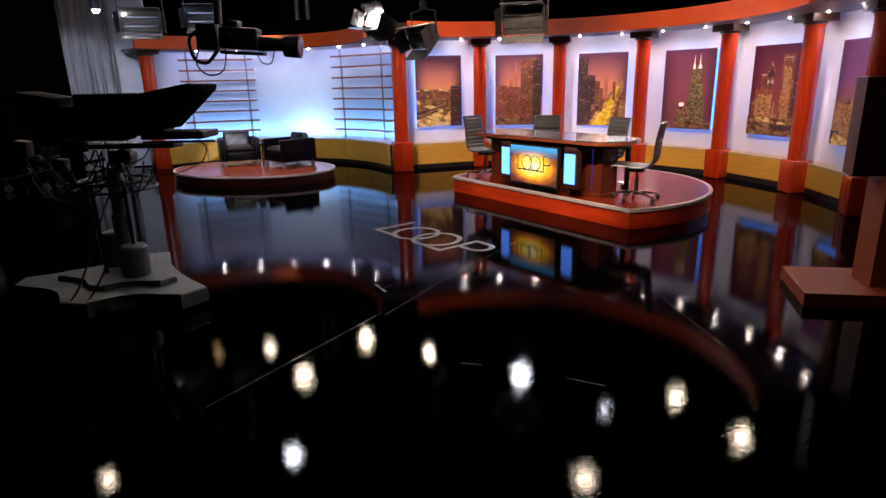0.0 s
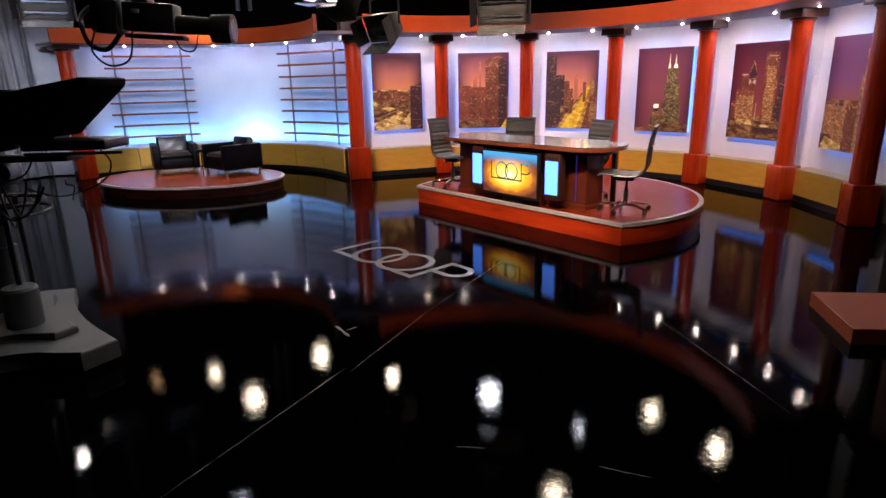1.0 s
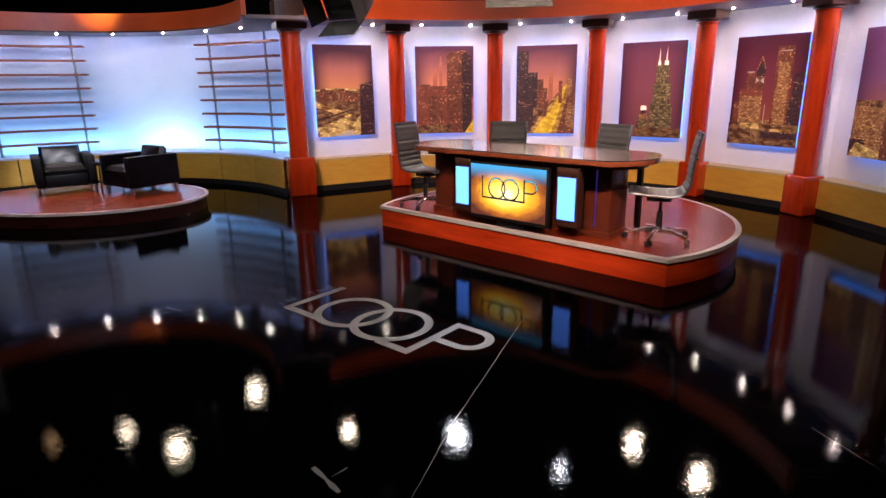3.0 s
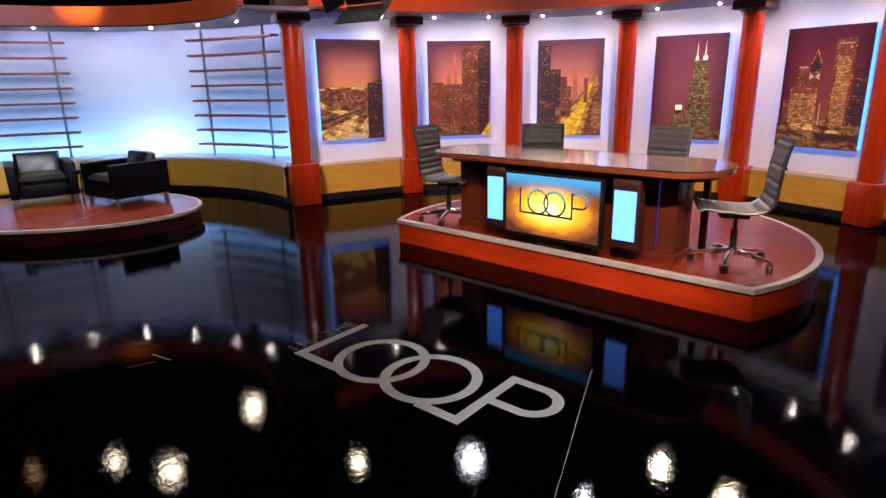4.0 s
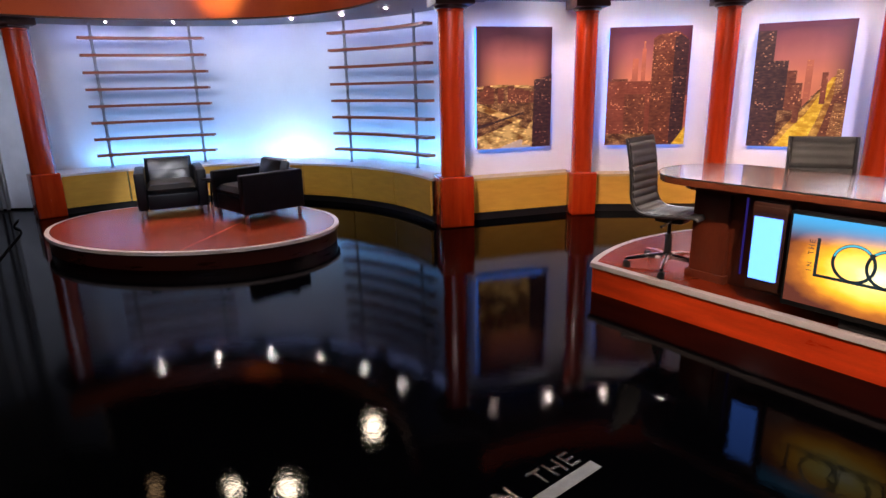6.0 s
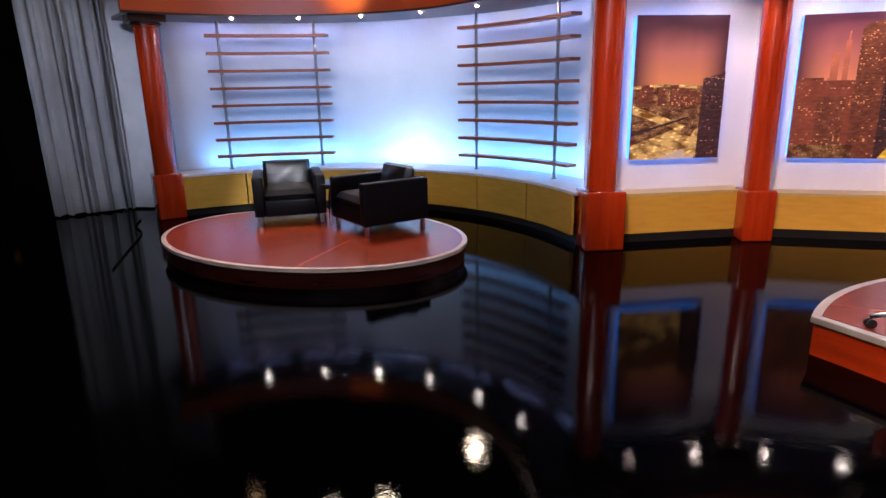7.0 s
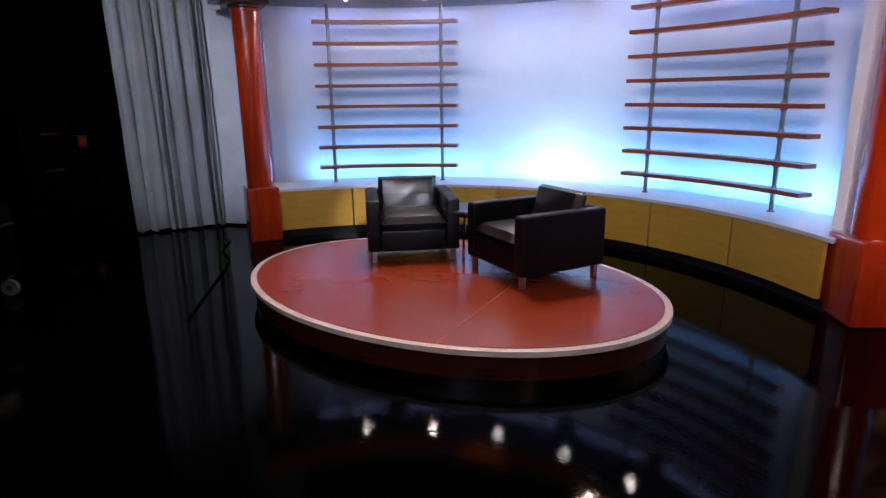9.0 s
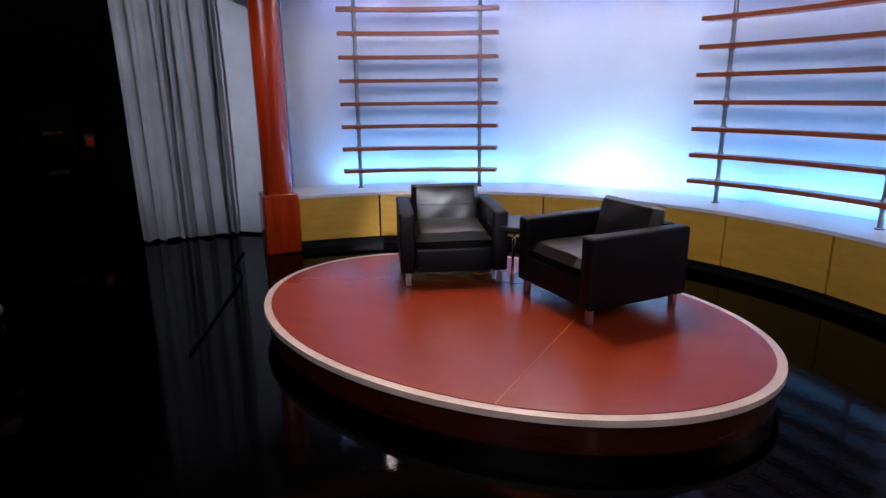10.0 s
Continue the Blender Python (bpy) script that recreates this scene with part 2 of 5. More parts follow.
def box(bm, sx, sy, sz, at=(0, 0, 0), turn=None, bevel=0.0, seg=2):
    r = bmesh.ops.create_cube(bm, size=1.0)
    vs = r["verts"]
    bmesh.ops.scale(bm, vec=(sx, sy, sz), verts=vs)
    if bevel:
        es = list({e for v in vs for e in v.link_edges})
        res = bmesh.ops.bevel(bm, geom=es, offset=bevel, segments=seg, profile=0.5, affect="EDGES")
        vs = list({v for v in res["verts"]} | {v for v in vs if v.is_valid})
    if turn is not None:
        bmesh.ops.transform(bm, matrix=turn, verts=vs)
    bmesh.ops.translate(bm, vec=at, verts=vs)
    return vs


def cyl(bm, r, h, at=(0, 0, 0), r2=None, seg=24, turn=None):
    res = bmesh.ops.create_cone(bm, cap_ends=True, segments=seg, radius1=r, radius2=r if r2 is None else r2, depth=h)
    vs = res["verts"]
    if turn is not None:
        bmesh.ops.transform(bm, matrix=turn, verts=vs)
    bmesh.ops.translate(bm, vec=at, verts=vs)
    return vs


def rod(bm, a, b, r, seg=10, r2=None):
    a, b = Vector(a), Vector(b)
    q = (b - a).to_track_quat("Z", "Y").to_matrix().to_4x4()
    return cyl(bm, r, (b - a).length, (a + b) / 2, r2, seg, q)


def lathe(bm, profile, seg=32, at=(0, 0, 0)):
    rings = []
    for r, z in profile:
        rings.append([bm.verts.new((at[0] + r * math.cos(2 * math.pi * i / seg), at[1] + r * math.sin(2 * math.pi * i / seg), at[2] + z)) for i in range(seg)])
    for lo, hi in zip(rings, rings[1:]):
        for i in range(seg):
            bm.faces.new((lo[i], lo[(i + 1) % seg], hi[(i + 1) % seg], hi[i]))
    bm.faces.new(rings[0][::-1]), bm.faces.new(rings[-1])


def prism(bm, outline, z0, z1, bevel=0.0):
    lo = [bm.verts.new((p[0], p[1], z0)) for p in outline]
    hi = [bm.verts.new((p[0], p[1], z1)) for p in outline]
    n = len(lo)
    bm.faces.new(lo[::-1])
    top = bm.faces.new(hi)
    for i in range(n):
        bm.faces.new((lo[i], lo[(i + 1) % n], hi[(i + 1) % n], hi[i]))
    if bevel:
        bmesh.ops.bevel(bm, geom=list(top.edges), offset=bevel, segments=3, profile=0.5, affect="EDGES")


def band(bm, inner, outer, z0, z1):
    """A solid ribbon between two open lines of equal length."""
    q = [[bm.verts.new((p[0], p[1], z)) for p in line] for line in (inner, outer) for z in (z0, z1)]
    a0, a1, b0, b1 = q
    for i in range(len(inner) - 1):
        bm.faces.new((a0[i], a0[i + 1], a1[i + 1], a1[i])), bm.faces.new((b0[i], b1[i], b1[i + 1], b0[i + 1]))
        bm.faces.new((a1[i], a1[i + 1], b1[i + 1], b1[i])), bm.faces.new((a0[i], b0[i], b0[i + 1], a0[i + 1]))
    for i in (0, -1):
        bm.faces.new((a0[i], a1[i], b1[i], b0[i]))


def tube(bm, pts, r, seg=8):
    pts = [Vector(p) for p in pts]
    rings = []
    for i, p in enumerate(pts):
        d = (pts[min(i + 1, len(pts) - 1)] - pts[max(i - 1, 0)]).normalized()
        q = d.to_track_quat("Z", "Y").to_matrix()
        rings.append([bm.verts.new(p + q @ Vector((r * math.cos(2 * math.pi * k / seg), r * math.sin(2 * math.pi * k / seg), 0))) for k in range(seg)])
    for lo, hi in zip(rings, rings[1:]):
        k0 = min(range(seg), key=lambda k: (hi[k].co - lo[0].co).length)
        for k in range(seg):
            bm.faces.new((lo[k], lo[(k + 1) % seg], hi[(k + 1 + k0) % seg], hi[(k + k0) % seg]))
    bm.faces.new(rings[0][::-1]), bm.faces.new(rings[-1])


def arc(at, r, a0, a1, n):
    return [at(r, a0 + (a1 - a0) * i / n) for i in range(n + 1)]


def catmull(pts, n=6):
    pts = [Vector(p) for p in pts]
    out = []
    for i in range(len(pts) - 1):
        p0, p1, p2, p3 = pts[max(i - 1, 0)], pts[i], pts[i + 1], pts[min(i + 2, len(pts) - 1)]
        for k in range(n):
            t = k / n
            out.append(0.5 * ((2 * p1) + (p2 - p0) * t + (2 * p0 - 5 * p1 + 4 * p2 - p3) * t * t + (3 * p1 - p0 - 3 * p2 + p3) * t ** 3))
    return out + [pts[-1]]


def structure(name, bm, material, label, category, smooth=True):
    return tagged(part(name, bm, material, None, "", smooth), label, category, "", "structure")


# ---- the studio shell ----
X0, X1, Y0, Y1, TOPZ = -11.0, 9.5, -4.0, 19.0, 11.5
bm = bmesh.new()
box(bm, X1 - X0, Y1 - Y0, 0.2, ((X0 + X1) / 2, (Y0 + Y1) / 2, -0.1))
FLOOR = structure("floor", bm, M_FLOOR, "glossy black painted studio floor with scuffs", "floor", False)
for name, sx, sy, x, y in (("wall_north", X1 - X0, 0.2, (X0 + X1) / 2, Y1 + 0.1), ("wall_south", X1 - X0, 0.2, (X0 + X1) / 2, Y0 - 0.1),
                           ("wall_west", 0.2, Y1 - Y0 + 0.4, X0 - 0.1, (Y0 + Y1) / 2), ("wall_east", 0.2, Y1 - Y0 + 0.4, X1 + 0.1, (Y0 + Y1) / 2)):
    bm = bmesh.new()
    box(bm, sx, sy, TOPZ + 0.2, (x, y, TOPZ / 2 - 0.1))
    structure(name, bm, M_BLACK, "black painted studio wall", "wall", False)
bm = bmesh.new()
box(bm, X1 - X0 + 0.4, Y1 - Y0 + 0.4, 0.2, ((X0 + X1) / 2, (Y0 + Y1) / 2, TOPZ + 0.1))
structure("ceiling", bm, M_BLACK, "black painted studio ceiling", "ceiling", False)

# poster wall: flats between the columns
for i, b in enumerate(BAYS):
    bm = bmesh.new()
    a0, a1 = b + STEP / 2, b - STEP / 2
    band(bm, [main_at(4.81, a0), main_at(4.81, a1)], [main_at(4.91, a0), main_at(4.91, a1)], 0, SOFFIT + 0.02)
    structure("wall_flat_%d" % (i + 1), bm, M_WALL, "white painted set wall behind a lit poster", "wall", False)
    bm = bmesh.new()
    band(bm, [main_at(4.50, a0 - 1.2), main_at(4.50, a1 + 1.2)], [main_at(4.805, a0 - 1.2), main_at(4.805, a1 + 1.2)], BAY_LEDGE[i] - 0.03, BAY_LEDGE[i])
    led = structure("ledge_%d" % (i + 1), bm, M_OAKTOP, "ochre ledge along the foot of the poster wall", "ledge", False)
    bm = bmesh.new()
    band(bm, [main_at(4.51, a0 - 1.0), main_at(4.51, a1 + 1.0)], [main_at(4.54, a0 - 1.0), main_at(4.54, a1 + 1.0)], KICK, BAY_LEDGE[i] - 0.03)
    part("panel", bm, M_OAK, led, "ochre laminate panel", False)
    bm = bmesh.new()
    band(bm, [main_at(4.54, a0), main_at(4.54, a1)], [main_at(4.58, a0), main_at(4.58, a1)], 0, KICK)
    part("kickboard", bm, M_KICK, led, "black recessed kickboard", False)

# alcove: curved back wall, ledge
A0, A1 = 141, 30
bm = bmesh.new()
band(bm, arc(alc_at, 4.0, A0, A1 + 8, 48), arc(alc_at, 4.1, A0, A1 + 8, 48), 0, ALC_SOFFIT + 0.02)
structure("wall_alcove", bm, M_CYC, "curved white alcove wall washed in blue light", "wall")
bm = bmesh.new()
band(bm, arc(alc_at, 3.325, A0, A1, 40), arc(alc_at, 3.995, A0, A1 + 7, 40), LEDGE - 0.03, LEDGE)
ALC_LEDGE = structure("ledge_alcove", bm, M_LEDGE, "curved pale ledge at the foot of the alcove wall", "ledge", False)
bm = bmesh.new()
band(bm, arc(alc_at, 3.40, A0, A1, 40), arc(alc_at, 3.44, A0, A1, 40), 0, KICK)
part("kickboard", bm, M_KICK, ALC_LEDGE, "black recessed kickboard")
PANELS = [139.6, 124.3, 109.1, 93.9, 78.6, 63.1, 47.7, 31.5]
for a0, a1 in zip(PANELS, PANELS[1:]):
    bm = bmesh.new()
    band(bm, arc(alc_at, 3.335, a0 - 0.15, a1 + 0.15, 6), arc(alc_at, 3.37, a0 - 0.15, a1 + 0.15, 6), KICK, LEDGE - 0.032)
    part("panel", bm, M_OAK, ALC_LEDGE, "ochre laminate panel")

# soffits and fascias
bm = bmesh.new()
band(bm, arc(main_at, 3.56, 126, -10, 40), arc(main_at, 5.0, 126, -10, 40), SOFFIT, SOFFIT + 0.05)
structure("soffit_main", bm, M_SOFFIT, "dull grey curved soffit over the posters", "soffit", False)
bm = bmesh.new()
band(bm, arc(main_at, 3.50, 129, -10, 60), arc(main_at, 3.56, 129, -10, 60), SOFFIT - 0.01, SOFFIT + 0.27)
structure("fascia_main", bm, M_FASCIA, "curved glossy orange fascia above the posters", "fascia")
def alc_fascia(off, deg):
    """The fascia swings in towards the large column."""
    return alc_at(3.10 - 0.25 * max(0.0, (75 - deg) / 45) + off, deg)


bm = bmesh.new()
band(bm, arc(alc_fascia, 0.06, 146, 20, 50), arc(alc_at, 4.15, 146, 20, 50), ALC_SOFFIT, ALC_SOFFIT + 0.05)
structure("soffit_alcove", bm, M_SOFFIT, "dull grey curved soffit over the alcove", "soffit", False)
bm = bmesh.new()
band(bm, arc(alc_fascia, 0.0, 148, 16, 60), arc(alc_fascia, 0.06, 148, 16, 60), 2.69, 2.97)
structure("fascia_alcove", bm, M_FASCIA, "curved glossy orange fascia above the alcove", "fascia")
bm = bmesh.new()
band(bm, arc(alc_fascia, -0.012, 148, 16, 60), arc(alc_fascia, 0.055, 148, 16, 60), 2.662, 2.688)
structure("trim_alcove", bm, M_DARKWOOD, "dark red lip under the alcove fascia", "trim")


# ---- columns ----
def column(at, r, ped, top, yaw, foot=LEDGE + 0.04, block=0.12):
    ob = thing("column", "round cherry-red column on a taller square pedestal", "column", "columns of the set", pose(at.x, at.y, 0, 0, 0, yaw))
    bm = bmesh.new()
    lathe(bm, [(r, foot - 0.02), (r, top - 0.185), (r + 0.010, top - 0.18), (r + 0.010, top - 0.155)], 40)
    part("shaft", bm, M_COL, ob)
    bm = bmesh.new()
    box(bm, ped, ped, foot, (0, 0, foot / 2), None, 0.025, 3)
    part("pedestal", bm, M_COL, ob)
    bm = bmesh.new()
    lathe(bm, [(r + 0.012, top - 0.155), (r + 0.035, top - 0.145), (r + 0.035, top - 0.118)], 40)
    w = 2 * r + 0.15
    box(bm, w, w, block, (0, 0, top - 0.118 + block / 2), None, 0.010, 2)
    part("capital", bm, M_DARKWOOD, ob, "dark brown stepped capital")
    return ob


for i, a in enumerate(COLS):
    if i:
        column(main_at(4.42, a), 0.138, 0.33, SOFFIT, a, (BAY_LEDGE[i - 1] + BAY_LEDGE[min(i, 5)]) / 2 + 0.04, 0.114)
column(Vector((-1.10, 12.22, 0)), 0.155, 0.42, SOFFIT, 20, LEDGE + 0.04, 0.42)
column(Vector((-6.96, 12.62, 0)), 0.15, 0.36, 2.70, 50, LEDGE + 0.04, 0.114)


# ---- recessed downlights ----
def downlight(p, z):
    ob = thing("downlight", "small round recessed downlight, lit", "downlight", "downlights in the soffit", pose(p.x, p.y, z))
    bm = bmesh.new()
    lathe(bm, [(0.045, -0.002), (0.045, -0.008), (0.026, -0.011), (0.026, -0.004)], 20)
    part("trim_ring", bm, M_SOFFIT, ob)
    bm = bmesh.new()
    lathe(bm, [(0.014, -0.010), (0.014, -0.016), (0.008, -0.019)], 16)
    part("lens", bm, M_DOT, ob, "bright lamp lens")


for b in BAYS:
    for side in (-5.6, 5.6):
        downlight(main_at(4.30, b + side), SOFFIT)
for a in ALC_LIGHTS:
    downlight(alc_at(ALC_LIGHT_R, a), ALC_SOFFIT)


# ---- posters ----
def sky_material(name, stops, seed):
    m, n, l, p = mat(name)
    tc, sep, nz = n.new("ShaderNodeTexCoord"), n.new("ShaderNodeSeparateXYZ"), n.new("ShaderNodeTexNoise")
    l.new(tc.outputs["Object"], sep.inputs[0]), l.new(tc.outputs["Object"], nz.inputs[0])
    nz.inputs["Scale"].default_value, nz.inputs["Detail"].default_value = 2.2, 4
    a = n.new("ShaderNodeMath")
    a.operation = "MULTIPLY_ADD"
    a.inputs[1].default_value, a.inputs[2].default_value = 0.66, 0.44
    l.new(sep.outputs["Z"], a.inputs[0])
    b = n.new("ShaderNodeMath")
    b.operation = "MULTIPLY_ADD"
    b.inputs[1].default_value = 0.12
    l.new(nz.outputs[0], b.inputs[0]), l.new(a.outputs[0], b.inputs[2])
    r = n.new("ShaderNodeValToRGB")
    while len(r.color_ramp.elements) < len(stops):
        r.color_ramp.elements.new(0.5)
    for e, (pos, c) in zip(r.color_ramp.elements, stops):
        e.position, e.color = pos, (*c, 1)
    l.new(b.outputs[0], r.inputs[0])
    # the print darkens towards its own side edges
    sq = n.new("ShaderNodeMath")
    sq.operation = "POWER"
    sq.inputs[1].default_value = 2.0
    ab = n.new("ShaderNodeMath")
    ab.operation = "ABSOLUTE"
    l.new(sep.outputs["X"], ab.inputs[0]), l.new(ab.outputs[0], sq.inputs[0])
    fade = n.new("ShaderNodeMapRange")
    fade.inputs[1].default_value, fade.inputs[2].default_value, fade.inputs[3].default_value, fade.inputs[4].default_value = 0.05, 0.24, 0.0, 0.9
    l.new(sq.outputs[0], fade.inputs[0])
    dim = n.new("ShaderNodeMix")
    dim.data_type = "RGBA"
    dim.inputs[7].default_value = (*[c * 0.6 for c in stops[-1][1]], 1)
    l.new(fade.outputs[0], dim.inputs[0]), l.new(r.outputs[0], dim.inputs[6])
    l.new(dim.outputs[2], p.inputs["Base Color"]), l.new(dim.outputs[2], p.inputs["Emission Color"])
    p.inputs["Emission Strength"].default_value, p.inputs["Roughness"].default_value = PRINT_GLOW, 0.35
    return m


PRINT_GLOW = 0.32


def city_material(name, base, light, density, cell=(38, 58), boost=0.95):
    """Dark facade print with small lit windows in rows."""
    m, n, l, p = mat(name)
    tc, mp = n.new("ShaderNodeTexCoord"), n.new("ShaderNodeMapping")
    mp.inputs["Scale"].default_value = (cell[0], 0, cell[1])
    l.new(tc.outputs["Object"], mp.inputs[0])
    mp2 = n.new("ShaderNodeMapping")
    mp2.inputs["Scale"].default_value = (1, 0, 2.6)
    l.new(tc.outputs["Object"], mp2.inputs[0])
    fl = n.new("ShaderNodeVectorMath")
    fl.operation = "FLOOR"
    fr = n.new("ShaderNodeVectorMath")
    fr.operation = "FRACTION"
    l.new(mp.outputs[0], fl.inputs[0]), l.new(mp.outputs[0], fr.inputs[0])
    wn, big = n.new("ShaderNodeTexWhiteNoise"), n.new("ShaderNodeTexNoise")
    big.inputs["Scale"].default_value, big.inputs["Detail"].default_value = 5, 3
    l.new(fl.outputs[0], wn.inputs[0]), l.new(tc.outputs["Object"], big.inputs[0])
    sep = n.new("ShaderNodeSeparateXYZ")
    l.new(fr.outputs[0], sep.inputs[0])

    def math_node(op, a, b):
        k = n.new("ShaderNodeMath")
        k.operation = op
        for i, v in enumerate((a, b)):
            if isinstance(v, (int, float)):
                k.inputs[i].default_value = v
            else:
                l.new(v, k.inputs[i])
        return k.outputs[0]

    storey, row = n.new("ShaderNodeVectorMath"), n.new("ShaderNodeTexWhiteNoise")
    storey.operation = "MULTIPLY"
    storey.inputs[1].default_value = (0, 0, 1)
    l.new(fl.outputs[0], storey.inputs[0]), l.new(storey.outputs[0], row.inputs[0])
    floors = math_node("MULTIPLY", math_node("POWER", row.outputs[0], 3.0), 0.42)
    lit = math_node("GREATER_THAN", math_node("ADD", math_node("ADD", wn.outputs[0], floors), math_node("MULTIPLY", big.outputs[0], 0.6)), 1.38 - density)
    inside = math_node("MULTIPLY", math_node("GREATER_THAN", sep.outputs["X"], 0.3), math_node("GREATER_THAN", sep.outputs["Z"], 0.42))
    wn2 = n.new("ShaderNodeTexWhiteNoise")
    off = n.new("ShaderNodeVectorMath")
    off.inputs[1].default_value = (17.3, 5.1, 9.7)
    l.new(fl.outputs[0], off.inputs[0]), l.new(off.outputs[0], wn2.inputs[0])
    bright = math_node("POWER", wn2.outputs[0], 1.6)
    blur = n.new("ShaderNodeTexNoise")
    blur.inputs["Scale"].default_value, blur.inputs["Detail"].default_value, blur.inputs["Roughness"].default_value = 13, 5, 0.6
    l.new(mp2.outputs[0], blur.inputs[0])
    soft = math_node("MULTIPLY", math_node("SUBTRACT", blur.outputs[0], 0.42), 1.7 * density + 0.15)
    amount = math_node("ADD", math_node("MULTIPLY", math_node("MULTIPLY", lit, inside), math_node("MULTIPLY", bright, boost)), soft)
    haze = n.new("ShaderNodeMix")
    haze.data_type = "RGBA"
    haze.inputs[6].default_value, haze.inputs[7].default_value = (*base, 1), (*[c * 2.2 + 0.3 * d * density for c, d in zip(base, light)], 1)
    l.new(big.outputs[0], haze.inputs[0])
    mix = n.new("ShaderNodeMix")
    mix.data_type, mix.clamp_factor = "RGBA", True
    mix.inputs[7].default_value = (*light, 1)
    l.new(amount, mix.inputs[0]), l.new(haze.outputs[2], mix.inputs[6])
    l.new(mix.outputs[2], p.inputs["Base Color"]), l.new(mix.outputs[2], p.inputs["Emission Color"])
    p.inputs["Emission Strength"].default_value, p.inputs["Roughness"].default_value = PRINT_GLOW, 0.35
    return m


def lights_material(name, base, light, scale, level, wash=0.42):
    """Blurred points and streaks of street light."""
    m, n, l, p = mat(name)
    tc, mp = n.new("ShaderNodeTexCoord"), n.new("ShaderNodeMapping")
    mp.inputs["Scale"].default_value = (1, 1, 2.4)
    l.new(tc.outputs["Object"], mp.inputs[0])
    v, nz = n.new("ShaderNodeTexVoronoi"), n.new("ShaderNodeTexNoise")
    v.inputs["Scale"].default_value, nz.inputs["Scale"].default_value, nz.inputs["Detail"].default_value = scale, 7, 6
    l.new(mp.outputs[0], v.inputs[0]), l.new(mp.outputs[0], nz.inputs[0])
    r = n.new("ShaderNodeMapRange")
    r.inputs[1].default_value, r.inputs[2].default_value, r.inputs[3].default_value, r.inputs[4].default_value = 0.05, 0.4, 1.0, 0.0
    l.new(v.outputs["Distance"], r.inputs[0])
    k = n.new("ShaderNodeMapRange")
    k.inputs[1].default_value, k.inputs[2].default_value = level, level + 0.22
    l.new(nz.outputs[0], k.inputs[0])
    mul = n.new("ShaderNodeMath")
    mul.operation = "MULTIPLY_ADD"
    mul.inputs[2].default_value = 0.0
    l.new(r.outputs[0], mul.inputs[0]), l.new(k.outputs[0], mul.inputs[1])
    half = n.new("ShaderNodeMath")
    half.operation = "MULTIPLY_ADD"
    half.inputs[1].default_value = wash
    l.new(k.outputs[0], half.inputs[0]), l.new(mul.outputs[0], half.inputs[2])
    mix = n.new("ShaderNodeMix")
    mix.data_type, mix.clamp_factor = "RGBA", True
    mix.inputs[6].default_value, mix.inputs[7].default_value = (*base, 1), (*light, 1)
    l.new(half.outputs[0], mix.inputs[0])
    l.new(mix.outputs[2], p.inputs["Base Color"]), l.new(mix.outputs[2], p.inputs["Emission Color"])
    p.inputs["Emission Strength"].default_value, p.inputs["Roughness"].default_value = PRINT_GLOW, 0.35
    return m


SKY_DUSK = sky_material("print_sky_dusk", [(0.0, (0.50, 0.19, 0.06)), (0.55, (0.52, 0.19, 0.09)), (0.74, (0.36, 0.12, 0.10)), (0.92, (0.075, 0.026, 0.045))], 1)
SKY_ROSE = sky_material("print_sky_rose", [(0.0, (0.40, 0.14, 0.08)), (0.55, (0.60, 0.21, 0.12)), (0.74, (0.38, 0.12, 0.11)), (0.94, (0.11, 0.03, 0.06))], 2)
SKY_PLUM = sky_material("print_sky_plum", [(0.0, (0.20, 0.055, 0.06)), (0.5, (0.25, 0.065, 0.09)), (0.98, (0.12, 0.030, 0.065))], 3)
SKY_WINE = sky_material("print_sky_wine", [(0.0, (0.30, 0.07, 0.03)), (0.5, (0.17, 0.03, 0.04)), (0.98, (0.075, 0.010, 0.03))], 4)
SKY_VIOLET = sky_material("print_sky_violet", [(0.0, (0.10, 0.04, 0.05)), (0.45, (0.28, 0.09, 0.10)), (0.62, (0.20, 0.07, 0.18)), (0.98, (0.13, 0.04, 0.13))], 5)
B_RUST = city_material("print_rust_tower", (0.055, 0.011, 0.009), (1.0, 0.46, 0.20), 0.14)
B_RUST2 = city_material("print_rust_block", (0.10, 0.021, 0.014), (1.0, 0.42, 0.20), 0.10)
B_DARK = city_material("print_dark_tower", (0.014, 0.005, 0.010), (0.70, 0.36, 0.20), 0.07)
B_GOLD = city_material("print_gold_tower", (0.075, 0.018, 0.008), (1.0, 0.58, 0.22), 0.42, (40, 84))
B_BLACK = city_material("print_black_tower", (0.010, 0.006, 0.006), (0.85, 0.60, 0.24), 0.36, (34, 74))
B_MIST = city_material("print_mist_tower", (0.26, 0.075, 0.045), (0.6, 0.25, 0.1), 0.06)
L_TOWN = lights_material("print_town_lights", (0.055, 0.014, 0.008), (1.0, 0.58, 0.24), 46, 0.40, 0.16)
L_ROAD = lights_material("print_road_lights", (0.16, 0.060, 0.010), (1.0, 0.72, 0.26), 13, 0.36, 0.5)
L_STREET = lights_material("print_street_glow", (0.55, 0.31, 0.010), (1.0, 0.85, 0.12), 34, 0.40)
L_GLOW = lights_material("print_avenue_haze", (0.26, 0.10, 0.012), (0.95, 0.62, 0.16), 26, 0.42)
L_PALE = lights_material("print_pale_roof", (0.45, 0.36, 0.28), (0.8, 0.7, 0.55), 20, 0.5)
M_WHITEPRINT = glow("print_white_light", (1.0, 0.85, 0.6), 0.9)

PW, PH = 1.03, 1.49


